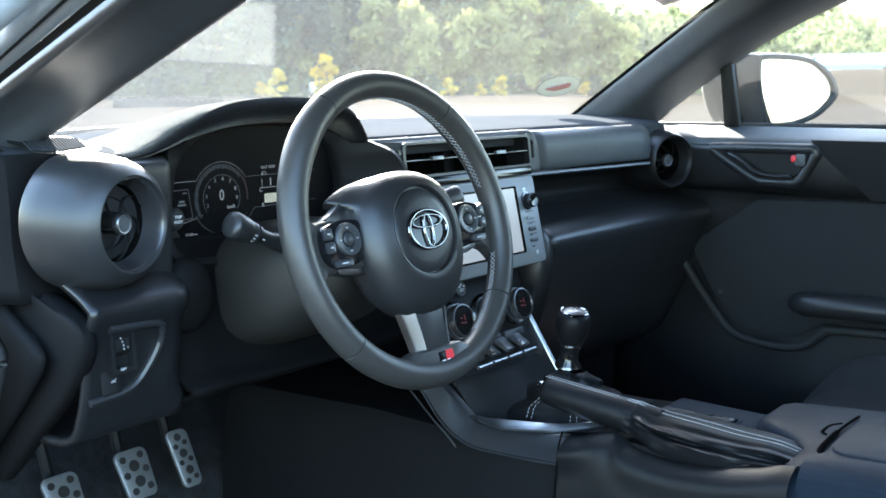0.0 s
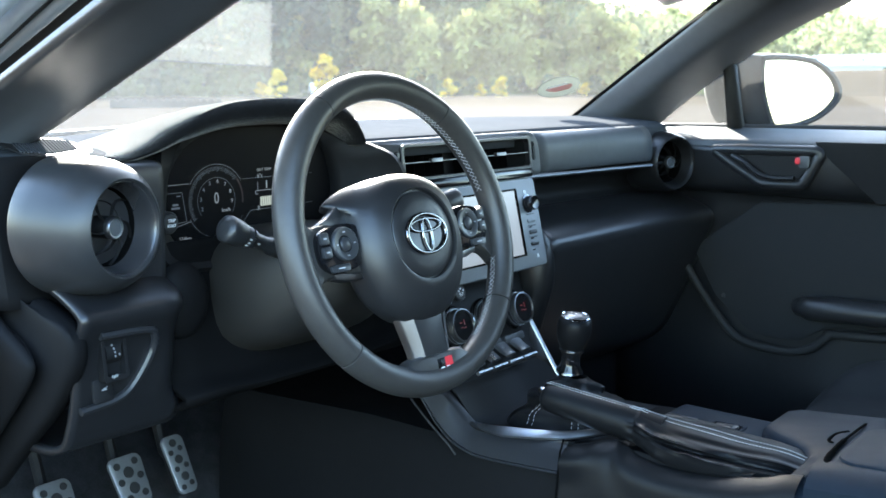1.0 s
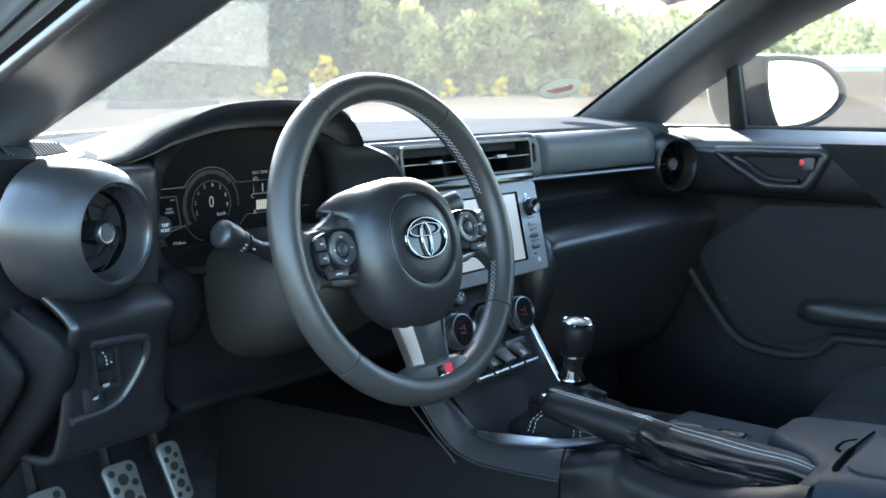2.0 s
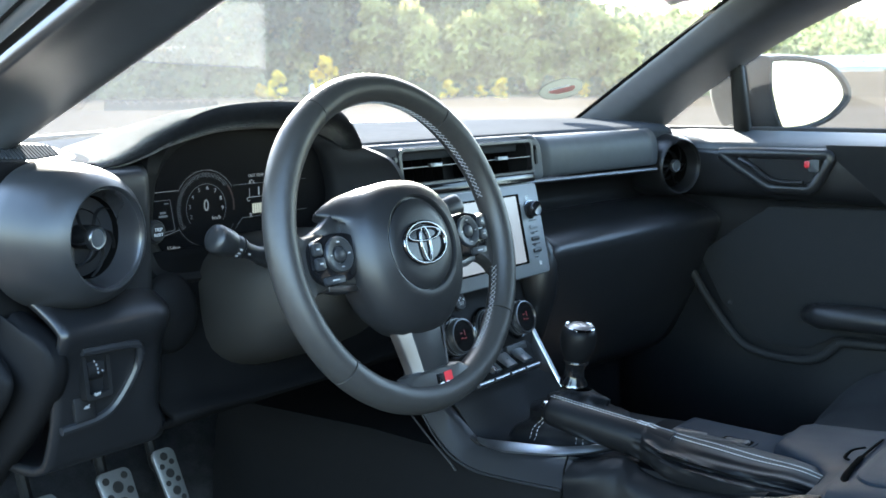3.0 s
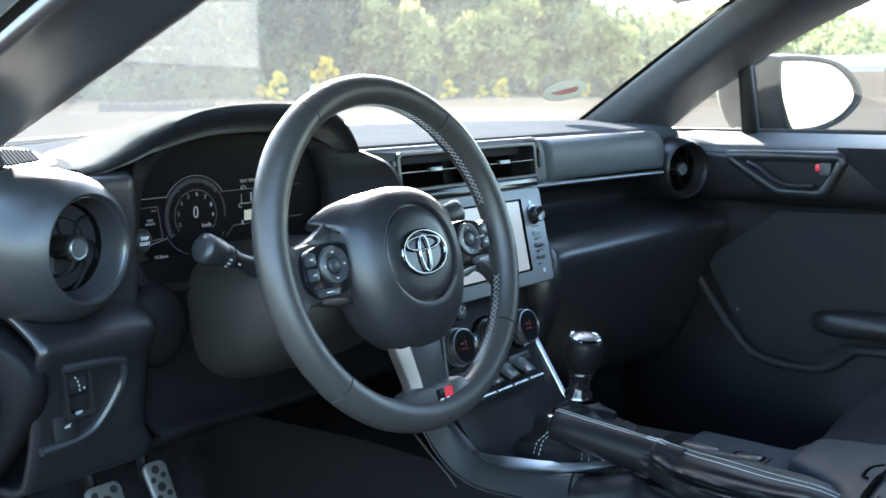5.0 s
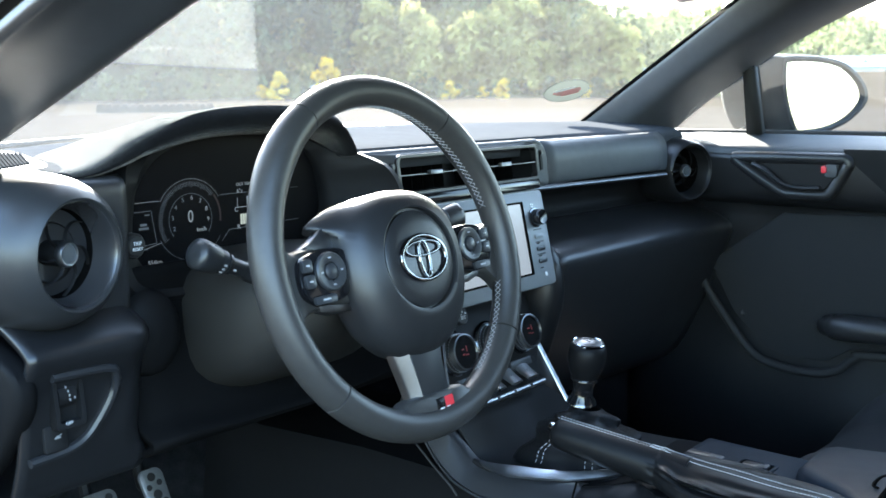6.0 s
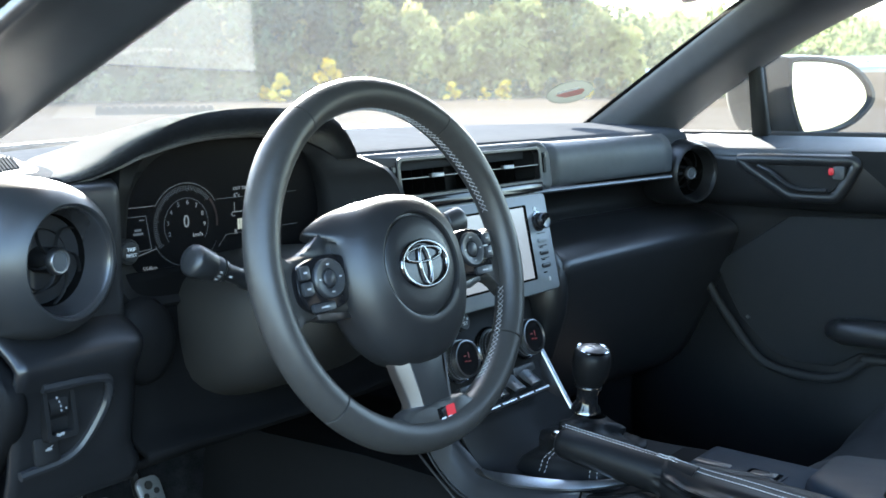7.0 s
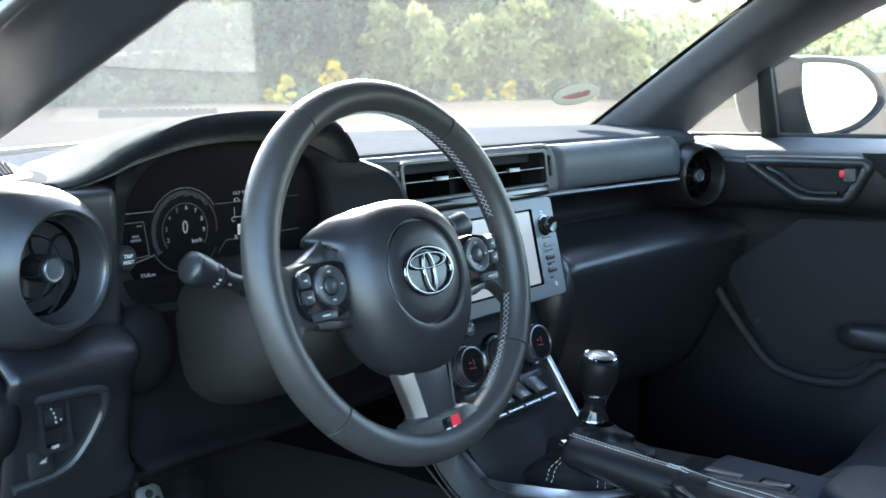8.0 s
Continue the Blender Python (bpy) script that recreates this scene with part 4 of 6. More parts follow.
for sx in (-1, 1):
    kn = part("knob", revolve([(0.0125, 0.0), (0.0120, 0.006), (0.0115, 0.014), (0.0105, 0.0155), (0.0095, 0.0150), (0.0, 0.0150)], m_d @ Matrix.Translation((sx * 0.106, 0.030, 0)), 30), GLOSS, disp, "black rotary knob")
    part("knob_base", revolve([(0.0145, 0.0), (0.0145, 0.002), (0.012, 0.0026)], m_d @ Matrix.Translation((sx * 0.106, 0.030, 0)), 30), DARKCHROME, kn)
    for k, yy in enumerate((0.005, -0.013, -0.031)):
        part("key_mark", slab(0.020, 0.0012, 0.0008, m_d @ Matrix.Translation((sx * 0.108, yy + 0.008, 0)), 0.0005), DULL, face)
        part("key", slab(0.020, 0.0065, 0.003, m_d @ Matrix.Translation((sx * 0.108, yy - 0.002, -0.0005)), 0.003, 0.001), BUTTON if k else face.data.materials[0], face, "oblong key")
    part("card_mark", slab(0.0045, 0.006, 0.0006, m_d @ Matrix.Translation((sx * 0.112, -0.053, 0)), 0.0005), WHITE, face)
    for yy in (0.050, 0.0465, -0.007, -0.025, -0.043):
        part("small_print", slab(0.008, 0.0016, 0.0004, m_d @ Matrix.Translation((sx * 0.104, yy, 0)), 0.0004), DARKCHROME, face)
part("upper_bar", moved(slab(0.30, 0.014, 0.02, Matrix.Translation((0, 0, -0.018)), 0.003, 0.002), frame_of((0, 0.012, 0.877), (0, -1, 0.1))), GLOSS, disp, "gloss black strip above the display")

# ---------------------------------------------------------------- steering wheel
wheel = thing("steering_wheel", (-0.36, -0.12, 0.80), "black leather three-spoke steering wheel with grey stitching", "steering wheel")
m_w = frame_of((-0.3602, -0.1665, 0.8527), (0, -math.cos(radians(16.4)), math.sin(radians(16.4))))
R_RIM, R_TUBE = 0.1683, 0.0157


def rim_point(a, phi, r=R_TUBE):
    """a: degrees round the wheel from its right; phi: degrees round the tube, 0 outward, 90 to the driver."""
    thumb = 0.0012 * (math.exp(-((a % 360 - 40) / 16) ** 2) + math.exp(-((a % 360 - 140) / 16) ** 2))
    d = r + thumb
    rr = R_RIM + d * math.cos(radians(phi))
    return m_w @ Vector((rr * math.cos(radians(a)), rr * math.sin(radians(a)), d * 1.06 * math.sin(radians(phi))))


def rim_section(a0, a1, n):
    steps = [0.0, 0.0035] + [i / n for i in range(1, n)] + [0.9965, 1.0]
    n = len(steps) - 1
    return loft([[rim_point(a0 + (a1 - a0) * steps[i], p * 15, R_TUBE - (0.0024 if i in (0, n) else 0.0)) for p in range(24)] for i in range(n + 1)], True)


for a0, a1 in ((52.5, 122), (122, 222.5), (222.5, 323), (323, 412.5)):
    part("rim_leather", rim_section(a0, a1, 40), LEATHER, wheel)
zig = []
for phase in (0, 1):
    pts = []
    a = 110.0
    k = 0
    while a > -62:
        if not (-16 < a < 13):
            pts.append(rim_point(a, 180 + (11 if (k + phase) % 2 else -13), R_TUBE + 0.0005))
            k += 1
        elif pts:
            zig.append(tube(pts, 0.00034, 4))
            pts = []
        a -= 2.1
    zig.append(tube(pts, 0.00034, 4))
part("stitching", join(*zig), THREAD, wheel, "grey cross stitching", kind="stuff")


def plate(outline, z0, z1, mat, name, parent=None, label="", lip=0.003, n=4):
    o = [(p.x, p.y) for p in spline([(x, y, 0) for x, y in outline], n, True)] if n else outline
    return part(name, prism(o, z1 - z0, m_w @ Matrix.Translation((0, 0, z0)), lip), mat, parent or wheel, label)


HUB_MID = [(0, 0.066), (0.028, 0.0635), (0.050, 0.0555), (0.0640, 0.045), (0.0720, 0.035), (0.0755, 0.029), (0.0785, 0.0215), (0.0815, 0.008), (0.083, -0.014), (0.079, -0.041), (0.0655, -0.071), (0.042, -0.0925), (0.018, -0.1005)]
HUB_EAR = [(0, 0.066), (0.030, 0.0645), (0.060, 0.0600), (0.0800, 0.0545), (0.100, 0.0446), (0.0975, 0.0392), (0.084, 0.036), (0.0815, 0.018), (0.083, -0.010), (0.079, -0.040), (0.066, -0.070), (0.042, -0.092), (0.018, -0.1005)]


def hub_outline(ear):
    """The cover's edge, top first; ear: how far the upper corners reach out to the spokes."""
    half = [Vector((*a, 0)).lerp(Vector((*b, 0)), ear) for a, b in zip(HUB_MID, HUB_EAR)]
    blunt = [Vector((*a, 0)).lerp(Vector((*b, 0)), ear * 0.25) for a, b in zip(HUB_MID, HUB_EAR)]
    left = [Vector((-q.x, q.y, 0)) for q in half[1:]]
    return spline(blunt + [Vector((0, -0.1015, 0))] + left[::-1], 4, True)


def hub_ring(ear, shrink, z, wide=1.0):
    """A ring of the cover, drawn in towards the round centre by shrink."""
    out = []
    for q in hub_outline(ear):
        d = Vector((q.x + 0.001, q.y + 0.0065, 0))
        c = d.normalized() * 0.0505 + Vector((-0.001, -0.0065, 0))
        w = (q * wide).lerp(c, shrink)
        out.append(m_w @ Vector((w.x, w.y, z)))
    return out


hub = part("airbag_cover", loft([hub_ring(1, 0, -0.030, 0.93), hub_ring(1, 0, -0.022, 0.985), hub_ring(1, 0, -0.016), hub_ring(0.9, 0.01, -0.012), hub_ring(0.5, 0.0, -0.006), hub_ring(0.15, 0, 0.001), hub_ring(0, 0.07, 0.0075), hub_ring(0, 0.20, 0.0140),
                                 hub_ring(0, 0.39, 0.0195), hub_ring(0, 0.60, 0.0235), hub_ring(0, 0.80, 0.0266), hub_ring(0, 0.94, 0.0288), hub_ring(0, 1.0, 0.0280), hub_ring(0, 1.02, 0.0235)], True, False, True), HUBSKIN, wheel, "black airbag cover with a corner reaching to the spoke")
m_e = m_w @ Matrix.Translation((-0.0015, -0.0070, 0))
part("cover_centre", revolve([(0.0480, 0.0230), (0.0478, 0.0262), (0.0468, 0.0272), (0.035, 0.0290), (0.02, 0.0300), (0.0, 0.0304)], m_e, 64), HUBSKIN, hub, "round cover centre set in a groove")


def oval(rx, ry, r, cx=0.0, cy=0.0, z=0.0325, a0=0, a1=360):
    full = a1 - a0 >= 360
    n = 48
    pts = [m_e @ Vector((cx + rx * math.cos(radians(a0 + (a1 - a0) * i / n)), cy + ry * math.sin(radians(a0 + (a1 - a0) * i / n)), z)) for i in range(n if full else n + 1)]
    return tube(pts, r, 8, full, 0.8, m_w.to_3x3() @ Vector((0, 0, 1)))


badge = part("badge", revolve([(0.0335, 0.0285), (0.0330, 0.0302), (0.0, 0.0308)], m_e @ Matrix.Diagonal((1, 0.70, 1, 1)), 48), GLOSS, hub, "gloss black oval badge field")
part("badge_ring", oval(0.0318, 0.0218, 0.0019), BADGE, badge, "chrome oval ring")
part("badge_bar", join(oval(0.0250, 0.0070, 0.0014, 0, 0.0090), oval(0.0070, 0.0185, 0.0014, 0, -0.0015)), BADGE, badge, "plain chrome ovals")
# spokes
for s in (-1, 1):
    arm = plate([(s * x, y) for x, y in ((0.060, 0.014), (0.095, 0.020 if s < 0 else 0.013), (0.116, 0.0235 if s < 0 else 0.014), (0.140, 0.0225 if s < 0 else 0.015), (0.160, 0.036 if s < 0 else 0.017), (0.167, 0.0), (0.160, -0.058), (0.138, -0.040), (0.110, -0.034), (0.075, -0.036), (0.060, -0.03))][::s], -0.018, -0.001, LEATHER, "spoke", label="leather-covered side spoke", lip=0.008)
    if s < 0:
        plate([(s * x, y) for x, y in ((0.120, 0.0235), (0.104, 0.031), (0.084, 0.044), (0.070, 0.040), (0.070, 0.012), (0.095, 0.014), (0.118, 0.018))][::s], -0.016, -0.007, SATINMETAL, "spoke_trim", arm, "satin metal trim on top of the spoke", 0.004)
    plate([(s * x, y) for x, y in ((0.118, -0.030), (0.075, -0.036), (0.075, -0.041), (0.100, -0.041), (0.118, -0.036))][::-s], -0.014, -0.002, SATINMETAL, "spoke_lip", arm, "satin metal lip under the spoke", 0.002, 0)
    pod = plate([(s * x, y) for x, y in ((0.078, 0.016), (0.100, 0.0205), (0.124, 0.0175), (0.137, 0.010), (0.140, -0.008), (0.136, -0.022), (0.120, -0.031), (0.098, -0.030), (0.082, -0.024), (0.076, 0.0))][::s], -0.003, 0.0055, GLOSS, "button_pod", wheel, "black button pod", 0.004)
    mb = m_w @ Matrix.Translation((s * 0.103, -0.002, 0.005))
    pad = part("round_pad", revolve([(0.0185, -0.001), (0.0182, 0.0030), (0.0168, 0.0044), (0.0140, 0.0042), (0.0092, 0.0026), (0.0084, 0.0008), (0.0078, 0.0012), (0.0074, 0.0036), (0.0064, 0.0044), (0.0, 0.0046)], mb, 40), BUTTON, pod, "round rocker pad with a centre button")
    for dx, dy in ((0.0125, 0), (-0.0125, 0), (0, 0.0125), (0, -0.0125)):
        part("pad_mark", moved(slab(0.0030 if dx else 0.0036, 0.0013, 0.0005, Matrix.Translation((dx, dy, 0.0036)), 0.0004), mb), THREAD, pad)
    for dx, dy, w, h in ((0.0275, 0.0085, 0.0120, 0.0125), (0.0270, -0.0060, 0.0120, 0.0125), (0.0130, -0.0240, 0.0270, 0.0080)):
        key = part("key", moved(slab(w, h, 0.0034, Matrix.Translation((s * dx, dy, 0.0)), 0.0025, 0.0012), mb), BUTTON, pod)
        part("key_mark", moved(slab(w * 0.34, 0.0014, 0.0004, Matrix.Translation((s * dx, dy, 0.0033)), 0.0004), mb), THREAD, key)
low_spoke = plate([(-0.028, -0.078), (0.026, -0.078), (0.0205, -0.110), (0.0205, -0.142), (-0.0205, -0.142), (-0.0235, -0.110)], -0.010, 0.006, BARREL, "lower_spoke", label="dark satin lower spoke", lip=0.002, n=0)
for s in (-1, 1):
    rows = [[m_w @ Vector((s * x, y, z)) for x, z in ((xi, 0.0058), (xi + 0.002, 0.0066), (xo - 0.002, -0.001), (xo, -0.004), (xo, -0.012))] for y, xi, xo in ((-0.084, 0.0255, 0.0400), (-0.092, 0.0250, 0.0395), (-0.098, 0.0240, 0.0385), (-0.115, 0.0215, 0.0345), (-0.130, 0.0195, 0.0310), (-0.143, 0.0185, 0.0290))]
    part("spoke_edge", loft(rows), FACET, low_spoke, "satin silver spoke edge")
plate([(-0.076, -0.1545), (-0.052, -0.1460), (-0.034, -0.1385), (0.032, -0.1385), (0.050, -0.1460), (0.074, -0.1545), (0.04, -0.166), (-0.04, -0.166)], -0.012, 0.0100, LEATHER, "lower_grip", label="leather-covered lower grip", lip=0.008)
tag_m = m_w @ Matrix.Translation((0.0055, -0.1545, 0.0090))
tag_part = part("badge_plate", slab(0.026, 0.019, 0.0010, tag_m, 0.001, 0.0003), GLOSS, wheel, "small black, red and white badge plate")
part("badge_red", slab(0.0125, 0.0185, 0.0004, tag_m @ Matrix.Translation((0.0063, 0, 0.0009)), 0.001), RED, tag_part)
for dx, w, h, dy in ((-0.0085, 0.0015, 0.0075, -0.0045), (-0.0055, 0.0045, 0.0014, -0.0012), (-0.0055, 0.0045, 0.0014, -0.0078), (-0.0038, 0.0015, 0.004, -0.0062), (0.0015, 0.0015, 0.0075, -0.0045), (0.005, 0.0015, 0.0075, -0.0045), (0.0035, 0.004, 0.0013, -0.0012)):
    part("badge_bar", slab(w, h, 0.0004, tag_m @ Matrix.Translation((dx, dy, 0.0013)), 0.0003), WHITE, tag_part)

# ---------------------------------------------------------------- steering column and stalks
column = thing("steering_column", (-0.36, 0.05, 0.70), "dark grey steering column shroud with two stalks", "steering column")


def col_ring(y, cz, w, h, r=0.6):
    out = []
    for k in range(32):
        a = k * math.tau / 32
        c, s = math.cos(a), math.sin(a)
        out.append(V(-0.36 + w * math.copysign(abs(c) ** r, c), y, cz + h * math.copysign(abs(s) ** r, s)))
    return out


part("shroud", loft([col_ring(0.10, 0.760, 0.110, 0.080), col_ring(0.03, 0.768, 0.112, 0.080), col_ring(-0.04, 0.785, 0.100, 0.068), col_ring(-0.085, 0.802, 0.082, 0.055), col_ring(-0.115, 0.818, 0.066, 0.048), col_ring(-0.125, 0.823, 0.055, 0.042)], True, False, True),
     COLUMN, column, "smooth dark grey column shroud")
part("collar", revolve([(0.050, 0.0), (0.052, 0.02), (0.046, 0.035), (0.045, 0.0)], m_w @ Matrix.Translation((0, -0.01, -0.055)), 40), DULL, column, "black collar behind the wheel")


def stalk(s):
    root, tip = (V(-0.435, -0.052, 0.828), V(-0.532, -0.058, 0.869)) if s < 0 else (V(-0.300, -0.052, 0.836), V(-0.124, -0.055, 0.862))
    d = (tip - root).normalized()
    reach = (tip - root).length - 0.042
    arm = part("stalk", tube(spline([root, root + d * 0.03, root + d * (reach - 0.011), root + d * reach], 5), [0.0105] * 6 + [0.0085] * 6 + [0.011] * 3 + [0.013], 16), BARREL, column, "black column stalk")
    mk = frame_of(root + d * reach, d, (0, -1, 0.3)) @ Matrix.Diagonal((0.80, 0.78, 0.86, 1) if s < 0 else (0.85, 0.55, 1, 1))
    part("ring", revolve([(0.013, 0.0), (0.0152, 0.001), (0.0155, 0.010), (0.0150, 0.011)], mk, 28), BUTTON, arm, "rotary ring")
    part("grip", revolve([(0.0150, 0.0115), (0.0170, 0.0125), (0.0182, 0.018), (0.0195, 0.034), (0.0186, 0.0385), (0.0160, 0.0410), (0.008, 0.0422), (0.0, 0.0424)], mk, 32), BARREL, arm, "rounded stalk end")
    for k, (a, h) in enumerate(((-50, 0.006), (-30, 0.006), (-70, 0.006), (-40, -0.012))):
        p = frame_of((mk @ Matrix.Rotation(radians(a + 90 * (s < 0)), 4, "Z")) @ Vector((0.0154 if h > 0 else 0.012, 0, h)), (mk.to_3x3() @ (Matrix.Rotation(radians(a + 90 * (s < 0)), 3, "Z") @ Vector((1, 0, 0)))), d)
        part("stalk_mark", slab(0.0020, 0.0036, 0.0004, p, 0.0008), THREAD, arm)
    part("socket", revolve([(0.022, -0.004), (0.021, 0.010), (0.015, 0.013), (0.010, 0.010)], frame_of(root - d * 0.012, d), 28), DULL, column, "dark stalk socket")


stalk(-1)
stalk(1)

# ---------------------------------------------------------------- centre stack
stack = thing("climate_panel", (0, 0.03, 0.60), "black climate panel with three round dials and silver switches", "climate control")
m_s = frame_of((0, -0.014, 0.668), (0, -0.955, 0.297))
part("panel", slab(0.235, 0.120, 0.03, m_s @ Matrix.Translation((0, 0.0, -0.040)), 0.012, 0.004), DULL, stack, "black panel")
for x in (-0.076, 0.0, 0.076):
    mk = m_s @ Matrix.Translation((x, 0, -0.010))
    dial = part("dial", revolve([(0.0265, 0.0), (0.0265, 0.004), (0.0255, 0.005), (0.0250, 0.020), (0.0240, 0.0215)], mk, 48), BUTTON, stack, "knurled dial")
    part("dial_rim", revolve([(0.0240, 0.0215), (0.0243, 0.0232), (0.0228, 0.0236), (0.0220, 0.0215)], mk, 48), SATINMETAL, dial, "chrome dial rim")
    part("dial_face", revolve([(0.0222, 0.0210), (0.0, 0.0214)], mk, 40), GLOSS, dial, "gloss black dial face")
    knurl = [moved(slab(0.0012, 0.0030, 0.0008, Matrix.Rotation(math.tau * k / 40, 4, "Z") @ Matrix.Translation((0.0252, 0, 0.0075 + 0.006 * j)) @ Matrix.Rotation(radians(90), 4, "Y"), 0.0004), mk) for k in range(40) for j in (0, 1)]
    part("knurling", join(*knurl), SILVER, dial, "rows of raised dots", kind="stuff")
    for dx, dy, w, h in ((-0.004, 0.004, 0.005, 0.0018), (0.0035, 0.004, 0.0018, 0.008), (-0.004, -0.003, 0.005, 0.0018), (0.003, -0.004, 0.006, 0.0018)):
        part("digit_bar", slab(w, h, 0.0004, mk @ Matrix.Translation((dx, dy, 0.0213)), 0.0004), DIGIT, dial)
    part("wide_base", revolve([(0.031, -0.002), (0.031, 0.003), (0.0285, 0.005), (0.0265, 0.004)], mk, 48), DARKCHROME, dial, "ring round the dial")
clk = m_s @ Matrix.Translation((-0.046, 0.047, -0.0095))
knob = part("set_knob", revolve([(0.0125, 0.0), (0.0125, 0.004), (0.0110, 0.0055), (0.0, 0.006)], clk, 28), BUTTON, stack, "small black adjusting knob")
writing("SET", 0.0065, clk @ Matrix.Translation((0.0, -0.0035, 0.0062)), WHITE, knob)
for dx, dy in ((0.0, 0.005), (0.006, 0.002), (-0.004, 0.002)):
    part("knob_mark", slab(0.0028, 0.0028, 0.0004, clk @ Matrix.Translation((dx, dy, 0.0060)), 0.0009), WHITE, knob)
for x in (-0.06, 0.0, 0.06):
    bt2 = part("flat_key", slab(0.050, 0.011, 0.006, m_s @ Matrix.Translation((x, -0.0415, -0.012)), 0.002, 0.001), BUTTON, stack, "flat black key")
    part("key_mark", slab(0.009, 0.0022, 0.0004, m_s @ Matrix.Translation((x, -0.0415, -0.0062)), 0.0005), PANEL, bt2)
m_t = frame_of((0, -0.031, 0.611), (0, -0.90, 0.43))
part("switch_bed", slab(0.190, 0.046, 0.03, m_t @ Matrix.Translation((0, 0, -0.034)), 0.004), DULL, stack, "recessed switch bed")
for x in (-0.058, -0.0195, 0.0195, 0.058):
    lev = part("toggle", moved(tube([V(x, 0.016, -0.006), V(x, 0.006, 0.000), V(x, -0.006, 0.010)], [0.015, 0.0145, 0.013], 12, flat=0.22, up=(0, 0.5, 1)), m_t), SILVER, stack, "satin silver toggle switch")
    part("toggle_mark", moved(slab(0.0022, 0.0022, 0.0004, Matrix.Translation((x, 0.006, 0.0035)), 0.0008), m_t), DULL, lev)
    part("toggle_bar", moved(tube([V(x - 0.0165, -0.016, 0.014), V(x + 0.0165, -0.016, 0.014)], 0.0032, 10), m_t), SILVER, stack, "chrome guard bar")

# ---------------------------------------------------------------- centre console
console = thing("centre_console", (0, -0.4, 0.22), "black centre console between the seats with chrome-edged gear surround", "centre console")
part("side_rail", tube(spline([(-0.130, 0.02, 0.700), (-0.130, 0.008, 0.655), (-0.130, -0.010, 0.615)], 6), 0.006, 10, flat=1.3, up=(0, 1, 0)), HARD, console, "slanted rail beside the stack")
strip = [(0.111, 0.010, 0.664), (0.113, 0.0005, 0.648), (0.114, -0.030, 0.602), (0.115, -0.060, 0.5565)]
part("rail_strip", tube(spline([V(*q) + V(0.003, -0.005, 0.003) for q in strip], 6), 0.0040, 10, flat=0.8, up=(0, 1, 1)), SILVER, console, "chrome strip on the rail")
part("rail_panel", loft([spline([(x - wd, y + 0.012, z - 0.006), (x - wd * 0.5, y + 0.004, z - 0.001), (x, y, z + 0.002), (x + 0.010, y + 0.004, z - 0.001)], 3) for (x, y, z), wd in zip(strip, (0.008, 0.014, 0.028, 0.046))]), SOFT, console, "dark wedge that widens down beside the rail", solid=0.004)
part("stack_cheek", loft([[V(0.150 + 0.030 * c * math.cos(q), 0.012 - 0.040 * c * math.sin(q), z) for q in [math.pi * k / 12 for k in range(13)]] for z, c in ((0.790, 0.05), (0.782, 0.55), (0.765, 0.85), (0.740, 1.0), (0.715, 1.05), (0.69, 1.0), (0.66, 0.8), (0.62, 0.5))]), HARD, console, "rounded cheek beside the display")
part("tray", loft([[V(x, y, z) for x in (-0.115, 0.0, 0.115)] for y, z in ((-0.02, 0.595), (-0.045, 0.575), (-0.07, 0.545), (-0.10, 0.535), (-0.28, 0.540))]), DULL, console, "dark tray ahead of the gear lever", solid=0.006)


def cons_row(y, top, half, low=0.24, lift=0.0):
    return [V(-half - 0.035, y, low), V(-half - 0.028, y, (low + top) / 2), V(-half - 0.018, y, top - 0.05 + lift * 0.4), V(-half - 0.008, y, top - 0.014 + lift), V(-half, y, top - 0.002 + lift), V(-half + 0.012, y, top + lift * 0.7),
            V(0, y, top), V(half - 0.012, y, top), V(half, y, top - 0.002), V(half + 0.008, y, top - 0.014), V(half + 0.018, y, top - 0.05), V(half + 0.03, y, low)]


part("body", loft([cons_row(0.46, 0.50, 0.12), cons_row(0.12, 0.52, 0.12), cons_row(-0.04, 0.525, 0.13), cons_row(-0.10, 0.530, 0.132), cons_row(-0.20, 0.540, 0.128), cons_row(-0.25, 0.546, 0.122, lift=0.004), cons_row(-0.29, 0.549, 0.120, lift=0.014), cons_row(-0.33, 0.551, 0.118, lift=0.015), cons_row(-0.38, 0.554, 0.117, lift=0.010), cons_row(-0.42, 0.556, 0.116, lift=0.008), cons_row(-0.48, 0.563, 0.116, lift=0.008)]), BLACK, console, "dark grained console body")
surround = spline([(-0.131, -0.082, 0.5500), (-0.134, -0.105, 0.5475), (-0.131, -0.150, 0.5520), (-0.122, -0.195, 0.555), (-0.104, -0.230, 0.557), (-0.070, -0.262, 0.560), (-0.02, -0.280, 0.561), (0.04, -0.28, 0.556), (0.09, -0.255, 0.548), (0.115, -0.20, 0.546), (0.125, -0.14, 0.545), (0.127, -0.085, 0.545)], 6)
surround = surround[:38]
part("gear_surround", tube(surround, 0.0040, 10, flat=1.0), HARD, console, "slim raised edge of the gear surround")
